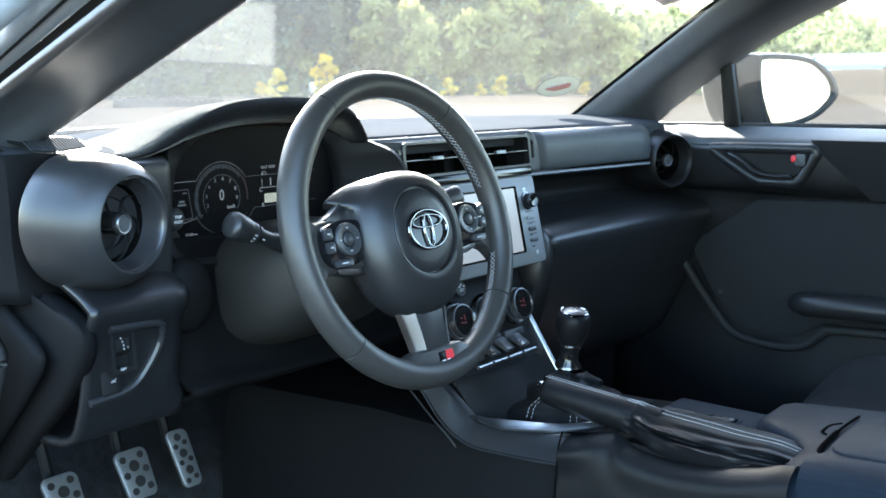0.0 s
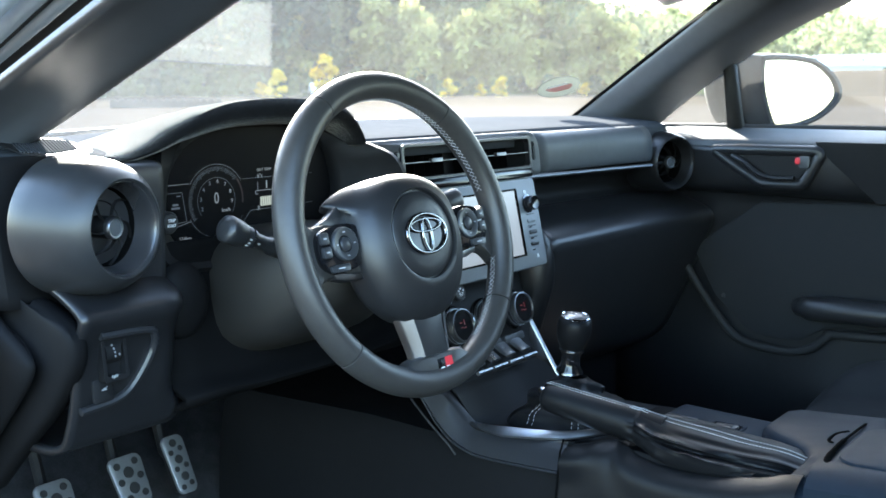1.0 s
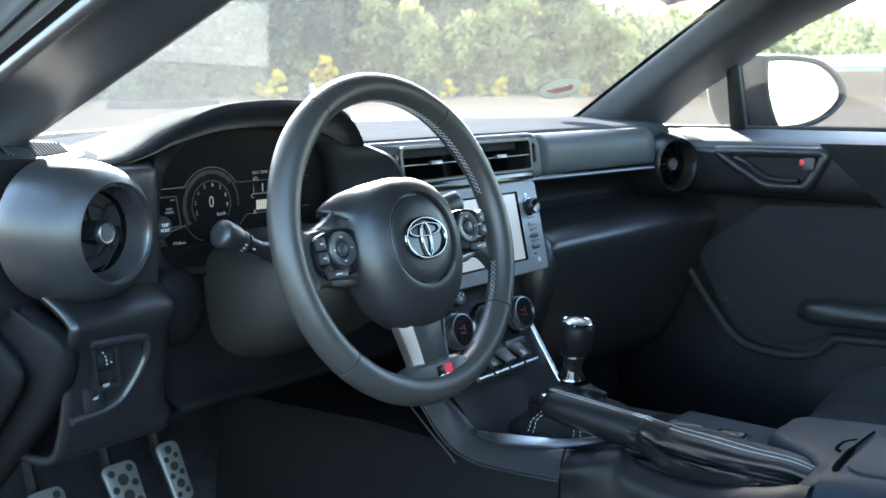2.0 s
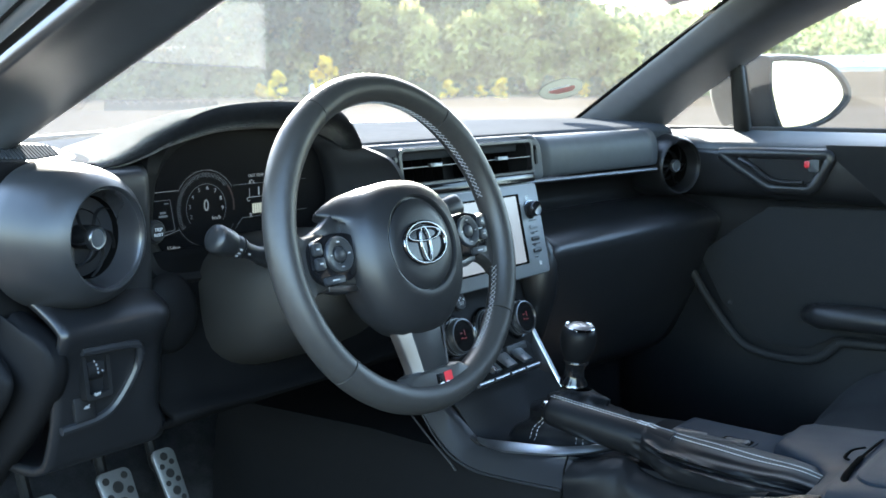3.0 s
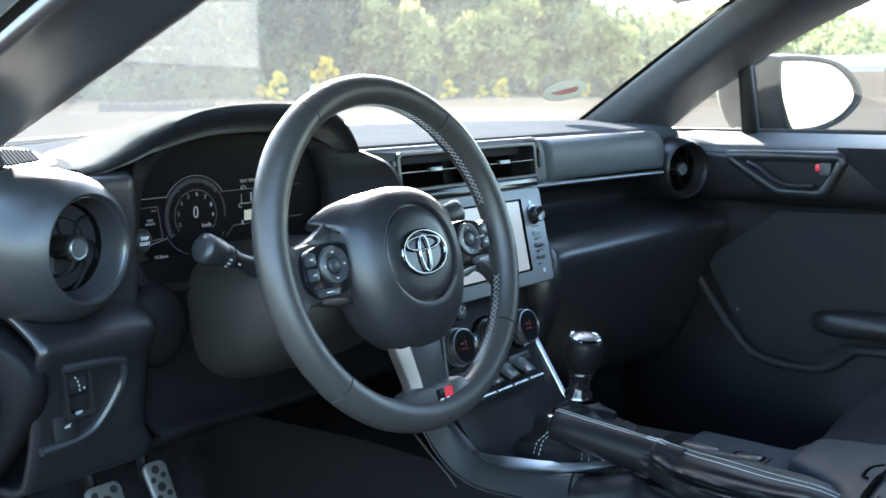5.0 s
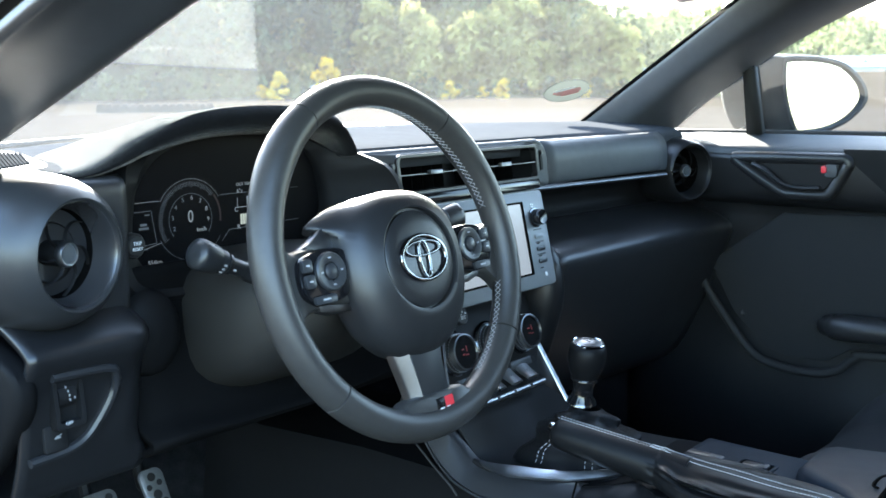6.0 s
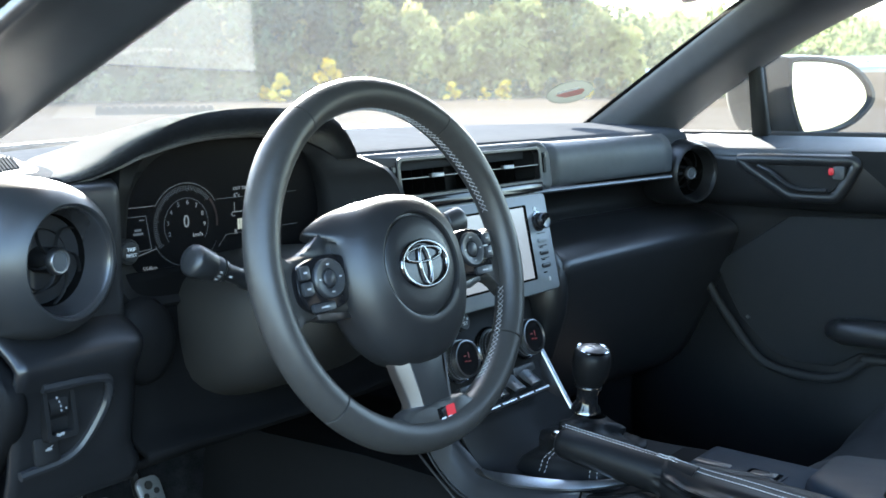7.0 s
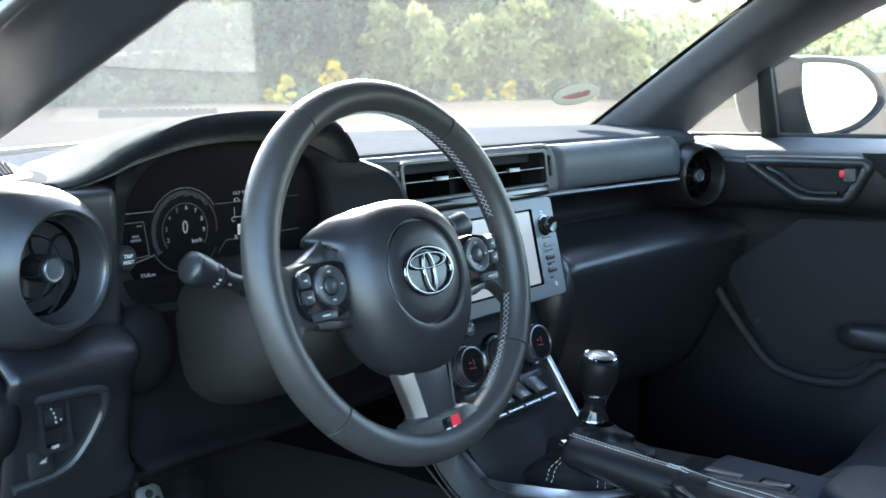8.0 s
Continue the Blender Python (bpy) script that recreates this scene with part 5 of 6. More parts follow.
# flat cheek that runs down from the stack and along under the metal strip
CHEEK_TOP = [(-0.126, 0.030, 0.640), (-0.128, -0.012, 0.5985), (-0.130, -0.040, 0.5815), (-0.130, -0.061, 0.5645), (-0.131, -0.083, 0.5495), (-0.134, -0.105, 0.5460), (-0.132, -0.150, 0.5485), (-0.124, -0.195, 0.5520), (-0.122, -0.237, 0.5545)]
CHEEK_LOW = [(-0.140, 0.034, 0.606), (-0.142, -0.005, 0.5715), (-0.146, -0.032, 0.5460), (-0.150, -0.061, 0.5280), (-0.152, -0.088, 0.5195), (-0.152, -0.113, 0.5160), (-0.152, -0.161, 0.5178), (-0.151, -0.200, 0.5200), (-0.150, -0.237, 0.5227)]
ct, cl = spline(CHEEK_TOP, 5), spline(CHEEK_LOW, 5)
part("cheek", loft([[a + V(0.012, 0.0, -0.002), a, a.lerp(b, 0.08) + V(-0.0035, 0, 0.0005), a.lerp(b, 0.5) + V(-0.0030, 0, 0.001), a.lerp(b, 0.92) + V(-0.0030, 0, 0.0), b, b + V(0.010, 0.0, -0.003)] for a, b in zip(ct, cl)]), SOFT, console, "flat satin cheek beside the gear surround")
part("cheek_edge", tube([q + V(-0.003, 0, 0) for q in cl], 0.0016, 6), SOFT, console, "raised lower edge of the cheek")
strip_rows = []
for i, p in enumerate(surround):
    if i < 4:
        continue
    u = i / 66
    out = V(p.x / 0.13, (p.y + 0.13) / 0.16, 0).normalized()
    w = (0.014 - 0.009 * min(1.0, u / 0.5)) * min(1.0, (i - 3) / 8)
    strip_rows.append([p + V(0, 0, 0.0060), p + out * 0.002 + V(0, 0, 0.0085), p + out * (0.3 * w + 0.002) + V(0, 0, 0.0080), p + out * (w + 0.002) + V(0, 0, 0.0075 - 0.75 * w), p + out * (w + 0.001) + V(0, 0, 0.0045 - 0.75 * w)])
part("surround_strip", loft(strip_rows), SILVER, console, "satin metal edge of the gear surround")
part("side_seam", tube(spline([(-0.152, 0.030, 0.590), (-0.152, 0.009, 0.5708), (-0.155, -0.029, 0.5434), (-0.157, -0.062, 0.5217), (-0.158, -0.075, 0.511)], 6), 0.0014, 8), SOFT, console, "thin raised seam along the console side")
part("side_joint", tube([V(-0.1425, -0.2405, 0.566), V(-0.150, -0.2400, 0.55), V(-0.156, -0.2390, 0.50), V(-0.160, -0.238, 0.44)], 0.0014, 6), GAP, console, "joint in the console side")
# soft knee pad along the console, its top edge drawn up beside the handbrake
PAD_TOP = [(-0.128, -0.2415, 0.5560), (-0.126, -0.262, 0.5605), (-0.121, -0.282, 0.5670), (-0.116, -0.302, 0.5720), (-0.118, -0.318, 0.5680), (-0.122, -0.340, 0.5600), (-0.122, -0.385, 0.5560), (-0.122, -0.440, 0.5605), (-0.122, -0.490, 0.5710), (-0.120, -0.520, 0.5810), (-0.120, -0.540, 0.585)]
rows = []
for i, q in enumerate(spline(PAD_TOP, 5)):
    sag = 0.0016 * math.sin(i * 0.8) * math.exp(-((q.y + 0.31) / 0.05) ** 2)
    rows.append(spline([q + V(0.016, 0, -0.022), q + V(0.006, 0, -0.004), q + V(-0.002, 0, 0.0), q + V(-0.016, 0, -0.005 + sag), q + V(-0.028, 0, -0.018 - sag), (-0.152, q.y, q.z - 0.045), (-0.157, q.y, 0.48), (-0.164, q.y, 0.36), (-0.170, q.y, 0.24)], 3))
part("knee_pad", loft(rows), WRINKLED, console, "soft black leather knee pad")
part("top_plate", loft([spline([(-0.035, y, 0.5530), (-0.02, y, 0.5585), (0.0, y, 0.5590), (0.08, y, 0.5585), (0.105, y, 0.5560), (0.120, y, 0.5480)], 3) for y in (-0.292, -0.30, -0.34, -0.40, -0.45)]), BOX, console, "flat satin plate beside the handbrake", solid=0.004)
# armrest box at the rear
BOX_X = [-0.150, -0.141, -0.134, -0.127, -0.118, -0.104, -0.085, -0.06, -0.035, -0.02, -0.005, 0.01, 0.03, 0.05, 0.075, 0.10, 0.112, 0.120, 0.126, 0.135]
box_rows = []
for x in BOX_X:
    step = max(0.0, min(1.0, (x + 0.042) / 0.075))
    front = -0.516 + 0.084 * step * step * (3 - 2 * step) - 0.9 * max(0.0, abs(x) - 0.11) ** 1.2
    over = max(0.0, (abs(x) - 0.100) / 0.05)
    fall = 0.040 * over ** 2 + (0.31 if abs(x) > 0.14 else 0.0)
    box_rows.append([V(x, y, max(0.24, z - fall)) for y, z in ((front + 0.004, 0.535), (front + 0.001, 0.560), (front - 0.002, 0.5745), (front - 0.008, 0.5815), (front - 0.020, 0.5855), (-0.545, 0.5945), (-0.60, 0.5995), (-0.75, 0.605), (-0.95, 0.60))])
armbox = thing("armrest_box", (0, -0.7, 0.24), "black armrest storage box with split lids behind the handbrake", "armrest")
part("body", loft(box_rows), BOX, armbox, "satin black box")
part("lid", slab(0.145, 0.26, 0.010, frame_of((-0.020, -0.690, 0.594), (0, 0.02, 1), (0, 1, 0)), 0.03, 0.004), BOX, armbox, "rounded storage lid")
part("lid_gap", tube(spline([(-0.094, -0.556, 0.5935), (-0.080, -0.5525, 0.5965), (-0.050, -0.550, 0.5975), (-0.015, -0.549, 0.5980), (0.03, -0.5495, 0.5980), (0.065, -0.550, 0.597)], 5), [0.0030] * 3 + [0.0042] * 6 + [0.0036] * 7 + [0.0020] * 10, 8, flat=0.5), GAP, armbox, "dark gap ahead of the lid")
part("latch", tube(spline([(-0.018, -0.5365, 0.5936), (-0.010, -0.5300, 0.5926), (0.008, -0.5285, 0.5926), (0.022, -0.5310, 0.5930), (0.032, -0.5400, 0.5945)], 5), 0.0022, 8, flat=0.5), GAP, armbox, "dark slot round the thumb latch")
seat_sw = thing("seat_heater_switches", (0.04, -0.36, 0.555), "black rocker switches set into the console top", "switch")
part("frame", ring(rounded(0.052, 0.048, 0.006, 4), rounded(0.044, 0.040, 0.005, 4), 0.002, frame_of((0.030, -0.380, 0.5622), (0, 0, 1), (0, 1, 0))), BOX, seat_sw, "slim frame round the switches")
part("well", slab(0.045, 0.041, 0.0016, frame_of((0.030, -0.380, 0.5618), (0, 0, 1), (0, 1, 0)), 0.004), GAP, seat_sw, "dark switch recess")
for x in (0.0205, 0.0395):
    rk = part("rocker", slab(0.015, 0.032, 0.0030, frame_of((x, -0.380, 0.5624), (0, 0.06, 1), (0, 1, 0)), 0.003, 0.001), BUTTON, seat_sw)
    for k in (-1, 0, 1):
        part("rocker_mark", slab(0.0020, 0.0040, 0.0004, frame_of((x + k * 0.0034, -0.388, 0.5659), (0, 0.06, 1), (0, 1, 0)), 0.0006), PANEL, rk)
part("socket_cover", slab(0.014, 0.046, 0.0022, frame_of((0.040, -0.315, 0.5614), (0, 0, 1), (0, 1, 0)), 0.003, 0.001), BUTTON, console, "small flush cover in the console top")

# ---------------------------------------------------------------- gear lever
gear = thing("gear_lever", (0.0, -0.165, 0.545), "black leather gear lever with silver-topped knob and boot", "gear lever")
LEAN = Vector((-0.03, -0.13, 1.0)).normalized()
m_g = frame_of(V(0.004, -0.165, 0.690) - LEAN * 0.690, LEAN, (0, 1, 0))
knb = part("knob", revolve([(0.0, 0.690), (0.0180, 0.6895), (0.0222, 0.687), (0.0243, 0.681), (0.0252, 0.673), (0.0246, 0.664), (0.0226, 0.655), (0.0196, 0.648), (0.0176, 0.643)], m_g, 40), WRINKLED, gear, "rounded black leather knob")
part("cap_ring", revolve([(0.0208, 0.6885), (0.0213, 0.6906), (0.0202, 0.6916), (0.0186, 0.6904)], m_g, 40), CHROME, knb, "chrome ring on the knob")
part("cap", revolve([(0.0190, 0.6902), (0.014, 0.6925), (0.008, 0.6940), (0.0, 0.6945)], m_g, 40), SATINMETAL, knb, "domed silver gear plate")
for dx, dy, w, h in ((-0.0055, 0.0, 0.0012, 0.011), (0.0, 0.0, 0.0012, 0.011), (0.0055, 0.0, 0.0012, 0.011), (0.0, 0.0, 0.012, 0.0012)):
    part("gate_line", slab(w, h, 0.0006, m_g @ Matrix.Translation((dx, dy, 0.6938)), 0.0004), DULL, knb)
part("collar", revolve([(0.0160, 0.644), (0.0178, 0.642), (0.0181, 0.639), (0.0152, 0.637), (0.0138, 0.630), (0.0138, 0.617), (0.0180, 0.611), (0.0190, 0.606), (0.0180, 0.603), (0.011, 0.602)], m_g, 32), GLOSS, gear, "gloss black lift collar")
part("collar_ring", revolve([(0.0182, 0.6095), (0.0194, 0.6075), (0.0197, 0.6055), (0.0184, 0.6035)], m_g, 32), DARKCHROME, gear, "dark chrome lift ring")
part("shaft", revolve([(0.009, 0.609), (0.009, 0.56), (0.012, 0.55)], m_g, 20), DARKCHROME, gear, "metal shaft")
part("bracket", slab(0.030, 0.010, 0.022, frame_of((0.010, -0.172, 0.578), (0, 0, 1)), 0.003), GLOSS, gear, "shaft bracket")
boot_rows = []
for i in range(19):
    t = i / 18
    row = []
    for k in range(60):
        a = k * math.tau / 60
        sq = 1 / max(abs(math.cos(a)), abs(math.sin(a))) ** 0.55
        r = 0.014 + (0.082 - 0.014) * (t ** 0.8) * sq
        fold = 0.007 * math.sin(math.pi * min(1, t * 1.1)) * math.sin(t * 17 + 1.8 * math.sin(a * 2 + 0.6)) + 0.004 * math.sin(math.pi * t) * math.sin(5 * a + t * 9)
        z = 0.604 - 0.056 * t ** (1.15 - 0.45 * math.cos(a)) + 0.3 * fold
        row.append(V(0.002 - 0.012 * t + (r + fold) * math.cos(a) * (1.15 if math.cos(a) < 0 else 0.80), -0.172 + (r + fold) * math.sin(a) * 0.98 - 0.004 * t, z))
    boot_rows.append(row)
part("boot", loft(boot_rows, True), WRINKLED, gear, "gathered leather boot")
for a0 in (162, 168, 212, 218):
    pts = []
    for i in range(6, 18):
        pts.append(boot_rows[i][int(a0 / 6) % 60].lerp(boot_rows[i][(int(a0 / 6) + 1) % 60], (a0 / 6) % 1) + V(0, 0, 0.001))
    for k in range(0, len(pts) - 1):
        part("stitch", tube([pts[k].lerp(pts[k + 1], 0.15), pts[k].lerp(pts[k + 1], 0.75)], 0.0004, 5), THREAD, gear)

# ---------------------------------------------------------------- handbrake
brake = thing("handbrake", (-0.06, -0.40, 0.555), "black leather handbrake lever with white-stitched gathered boot", "handbrake")
tip, end = V(-0.104, -0.187, 0.603), V(-0.085, -0.330, 0.583)
d = (end - tip).normalized()
hn = [tip + d * s for s in (-0.004, 0.0, 0.006, 0.03, 0.07, 0.11, 0.14, 0.165)]
part("grip", tube(hn, [0.010, 0.0155, 0.0175, 0.0190, 0.0205, 0.0215, 0.0215, 0.021], 24, flat=1.05), WRINKLED, brake, "leather-wrapped grip")
mk = frame_of(tip + d * -0.003 + V(0, 0, 0.006), -d)
part("button", revolve([(0.0060, -0.004), (0.0060, 0.004), (0.005, 0.006), (0.0, 0.0065)], mk, 24), CHROME, brake, "chrome release button")
part("grip_seam", tube([tip + d * s + V(0, 0, 0.0200 + 0.012 * s) + V(0.002, 0, 0) for s in (0.004, 0.05, 0.10, 0.14)], 0.0012, 6), LEATHER, brake)
for off in (-0.003, 0.004):
    for k in range(36):
        s0 = 0.004 + k * 0.0040
        a, b = (tip + d * s + V(off, 0, 0.0207 + 0.013 * s) for s in (s0, s0 + 0.0026))
        part("stitch", tube([a, b], 0.00042, 4), THREAD, brake)
spine = spline([tip + d * 0.122, tip + d * 0.136, (-0.083, -0.335, 0.583), (-0.078, -0.360, 0.579), (-0.069, -0.400, 0.575), (-0.060, -0.445, 0.570), (-0.050, -0.490, 0.567), (-0.044, -0.516, 0.562)], 8)
hb_rows = []
for i, p in enumerate(spine):
    t = i / (len(spine) - 1)
    row = []
    wide = 0.0222 + 0.023 * min(1.0, max(0.0, t - 0.14) / 0.4) - 0.016 * max(0.0, t - 0.7) / 0.3
    top = 0.0225 + 0.002 * math.exp(-((t - 0.16) / 0.06) ** 2) - 0.010 * t
    for k in range(64):
        a = math.pi * (k / 63) * 1.30 - 0.15 * math.pi
        down = min(1.0, max(0.0, 1 - math.sin(a)))
        gather = 0.0008 * math.exp(-((t - 0.11) / 0.05) ** 2) * math.sin(k * 0.9) * down
        wob = noise.noise(V(t * 3.0, k * 0.07, 1.3)) + 0.4 * noise.noise(V(t * 9.0, k * 0.15, 4.1))
        ply = math.sin(11.0 * down ** 0.8 + 4.0 * t + 2.2 * wob) + 0.5 * math.sin(19.0 * down + 3.0 * wob - 5.0 * t)
        fold = 0.0056 * min(1.0, max(0.0, (t - 0.16) / 0.35)) * (1 - 0.5 * t) * ply * min(1.0, down * 2.2) + gather
        x_off = math.cos(a) * (wide + fold * 1.5) * (1 + 0.35 * down * min(1.0, max(0.0, t - 0.12) * 2.0) * (1 - 0.6 * t))
        z_off = math.sin(a) * top + fold * 0.6 if math.sin(a) > 0 else math.sin(a) * (0.028 + 0.03 * t) + fold * 0.4
        row.append(p + V(x_off, 0, z_off))
    hb_rows.append(row)
part("boot", loft(hb_rows), WRINKLED, brake, "wrinkled leather boot gathered under the grip")
for off in (28.5, 33.5):
    line = [r[int(off)].lerp(r[int(off) + 1], off % 1) + V(0, 0, 0.0012) for r in hb_rows]
    line = spline(line, 3)
    for k in range(0, len(line) - 2, 2):
        part("stitch", tube([line[k], line[k + 1].lerp(line[k + 2], 0.5)], 0.00045, 4), THREAD, brake)

# ---------------------------------------------------------------- pedals
def pedal(name, x, z, w, h, lean, holes, label):
    p = thing(name, (x, 0.45, 0.30), label, "pedal", "drilled metal pedals")
    m = frame_of((x, 0.430, z), (0, -0.90, 0.44))
    out = [(a, b) for a, b in rounded(w, h, 0.012, 5)]
    out = [(a * (1 - 0.10 * (b < 0)) + lean * b, b) for a, b in out]
    plate_ = part("plate", moved(prism(out, 0.006, Matrix(), 0.002), m), PEDAL, p, "brushed metal plate")
    for hx, hy, r in holes:
        part("rubber_stud", revolve([(r * 1.15, 0.0056), (r * 1.08, 0.0068), (r, 0.0066), (r * 0.95, 0.0074), (0.0, 0.0078)], m @ Matrix.Translation((hx + lean * hy, hy, 0)), 20), RUBBER, plate_)
    part("backing", moved(slab(w * 0.9, h * 0.9, 0.010, Matrix.Translation((0, 0, -0.010)), 0.01), m), DULL, p, "black backing")
    part("arm", tube([m @ V(0, 0, -0.008), m @ V(0, h * 0.3, -0.03), V(x, 0.52, z + 0.16), V(x, 0.56, z + 0.3)], 0.009, 8), DULL, p, "dark pedal arm")


wide = [(-0.016, 0.026, 0.0052), (0.016, 0.028, 0.0052), (0.0, 0.013, 0.0082), (-0.017, 0.0, 0.0052), (0.018, 0.004, 0.0052), (0.001, -0.013, 0.0082), (0.016, -0.024, 0.0052), (-0.012, -0.027, 0.0052)]
pedal("clutch_pedal", -0.468, 0.400, 0.058, 0.080, -0.05, wide, "drilled aluminium clutch pedal with rubber studs")
pedal("brake_pedal", -0.346, 0.404, 0.058, 0.080, -0.05, wide, "drilled aluminium brake pedal with rubber studs")
pedal("accelerator_pedal", -0.254, 0.403, 0.040, 0.098, -0.04, [(-0.001, 0.036, 0.006), (0.009, 0.025, 0.0042), (-0.010, 0.021, 0.0042), (0.0, 0.008, 0.0066), (0.010, -0.004, 0.0042), (-0.009, -0.007, 0.0042), (0.001, -0.021, 0.0066), (0.009, -0.034, 0.0042), (-0.008, -0.038, 0.0042)], "tall drilled aluminium accelerator pedal")

# ---------------------------------------------------------------- passenger seat
seat = thing("passenger_seat", (0.38, -0.7, 0.24), "dark cloth passenger sports seat with raised side bolsters", "car seat")
srow = []
for q in spline([(0.01, -0.315, 0.30), (0.02, -0.322, 0.37), (0.035, -0.345, 0.43), (0.045, -0.40, 0.470), (0.045, -0.50, 0.478), (0.045, -0.65, 0.465), (0.045, -0.9, 0.45), (0.02, -0.96, 0.40)], 4):
    edge, y, z = q
    srow.append(spline([(0.165, y, z - 0.10), (0.170, y - 0.01, z + edge * 0.4), (0.195, y - 0.02, z + edge), (0.235, y - 0.01, z + edge * 0.6), (0.28, y, z), (0.38, y + 0.01, z - 0.005), (0.48, y, z), (0.525, y - 0.01, z + edge * 0.6), (0.565, y - 0.02, z + edge), (0.59, y - 0.01, z + edge * 0.4), (0.595, y, z - 0.10)], 4))
part("cushion", loft(srow), CLOTH, seat, "bolstered seat cushion", solid=0.03)
part("backrest", loft([spline([(x, y - b, z) for x, b in ((0.15, -0.02), (0.17, -0.09), (0.25, -0.02), (0.38, 0.0), (0.51, -0.02), (0.59, -0.09), (0.61, -0.02))], 4) for y, z in ((-0.93, 0.45), (-1.0, 0.65), (-1.08, 0.9), (-1.12, 1.02))]), CLOTH, seat, "tall bolstered backrest", solid=0.07)
part("base", slab(0.42, 0.6, 0.2, frame_of((0.38, -0.62, 0.23), (0, 0, 1), (0, 1, 0)), 0.03), DULL, seat, "dark seat base")

# ---------------------------------------------------------------- driver's seat, slid back out of view, added to block light on the console
dseat = copy_thing(seat, pose(-0.38, -0.86, 0.24))
dseat.name = "driver_seat"
tagged(dseat, "unseen dark cloth driver's sports seat with raised side bolsters", "car seat")

# ---------------------------------------------------------------- sticker on the windscreen
stick = thing("windscreen_sticker", (0.50, 0.22, 1.01), "pale oval sticker with red print on the windscreen", "sticker")
m_st = frame_of((0.528, 0.2065, 1.0105), (-0.368, -0.436, -0.821)) @ Matrix.Rotation(radians(24), 4, "Z") @ Matrix.Diagonal((1.06, 0.82, 1, 1))
disc_ = part("disc", revolve([(0.041, -0.002), (0.041, 0.0006), (0.0405, 0.0008), (0.0, 0.0008)], m_st, 40), STICKER, stick, "pale grey-green disc")
for i, (w, dy) in enumerate(((0.034, 0.012), (0.046, 0.005), (0.050, -0.002), (0.038, -0.009))):
    part("print_bar", slab(w, 0.0045, 0.0004, m_st @ Matrix.Rotation(radians(180), 4, "Z") @ Matrix.Translation((0.002 * i - 0.004, dy, 0.0009)), 0.002), STICKER_RED if i < 3 else WHITE, disc_)

# ---------------------------------------------------------------- pale sheets for a reflection in the glass
# Translucent sheets set at the glass imitate a pale reflection of the dash
film = thing("windscreen_film", (-0.30, 0.20, 1.05), "pale translucent sheets imitating a reflection on the driver's side of the windscreen", "window film")
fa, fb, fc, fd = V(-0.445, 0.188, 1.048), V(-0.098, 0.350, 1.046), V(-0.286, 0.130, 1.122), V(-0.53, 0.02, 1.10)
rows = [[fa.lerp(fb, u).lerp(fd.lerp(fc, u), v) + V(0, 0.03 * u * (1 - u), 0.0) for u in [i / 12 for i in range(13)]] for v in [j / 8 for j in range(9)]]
part("sheet", loft(rows), REFLECT_PALE, film, "pale reflection sheet", solid=0.0006)
part("edge", tube(rows[0], 0.0005, 6), PANEL, film, "dark lower edge of the reflection sheet")
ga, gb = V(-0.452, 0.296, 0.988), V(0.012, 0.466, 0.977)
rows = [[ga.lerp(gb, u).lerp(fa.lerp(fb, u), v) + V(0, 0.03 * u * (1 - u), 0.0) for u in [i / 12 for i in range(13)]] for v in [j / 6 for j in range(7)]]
part("lower_sheet", loft(rows), REFLECT_FAINT, film, "fainter reflection sheet below the edge", solid=0.0006)
# ---------------------------------------------------------------- ground and hills
def wave(x, y):
    return noise.noise(Vector((x * 0.011, y * 0.011, 3.0)))


def height(x, y):
    r, az = math.hypot(x, y), math.degrees(math.atan2(x, y))
    t = max(0.0, min(1.0, (az - 56) / 14))
    slope = 0.26 * (1 - t) + 0.16 * t
    start = 118 + 25 * t
    h = max(0.0, r - start) * slope
    if az < 5 or az > 110:
        h *= max(0.0, 1 - (5 - az if az < 5 else az - 110) / 20) if -15 < az < 130 else 0
    crest = 9.0 - 5.0 * max(0.0, min(1.0, (az - 56.0) / 3.0)) - 0.3 * max(0.0, min(1.0, (az - 60) / 11)) - 1.6 * max(0.0, min(1.0, (az - 71) / 5))
    h = min(h, 62 + 16 * wave(x, y) if az < 57 else 150.0, max(0.0, r * math.tan(radians(crest)) - 9))
    return h + (wave(x * 3, y * 3) * min(3.0, h * 0.15) if h > 0 else 0.0)


radii = [0.0, 2, 4, 8, 15, 25, 40, 60, 80, 100, 115, 125, 140, 160, 185, 215, 250, 300, 360, 450, 600, 900, 1500, 3000]
STEPS = 144
gv = [(r * math.sin(k * math.tau / STEPS), r * math.cos(k * math.tau / STEPS), height(r * math.sin(k * math.tau / STEPS), r * math.cos(k * math.tau / STEPS))) for r in radii for k in range(STEPS)]
gf = [(i * STEPS + k, i * STEPS + (k + 1) % STEPS, (i + 1) * STEPS + (k + 1) % STEPS, (i + 1) * STEPS + k) for i in range(len(radii) - 1) for k in range(STEPS)]
EARTH = material("dry_grass_and_earth", (0.060, 0.066, 0.030), 0.95, vary=0.4, scale=0.8, stain=0.05)
TARMAC = material("pale_worn_tarmac", (0.040, 0.0355, 0.0315), 1.0, vary=0.15, scale=3.0, stain=0.05)
VERGE = material("dry_verge", (0.036, 0.0305, 0.0245), 1.0, vary=0.25, scale=1.5, stain=0.05)
for m_ in (EARTH, TARMAC, VERGE):
    m_.node_tree.nodes["Principled BSDF"].inputs["Specular IOR Level"].default_value = 0.0
part("ground", (gv, gf), EARTH, label="rolling grassy ground that rises into wooded hills", category="ground", kind="structure")


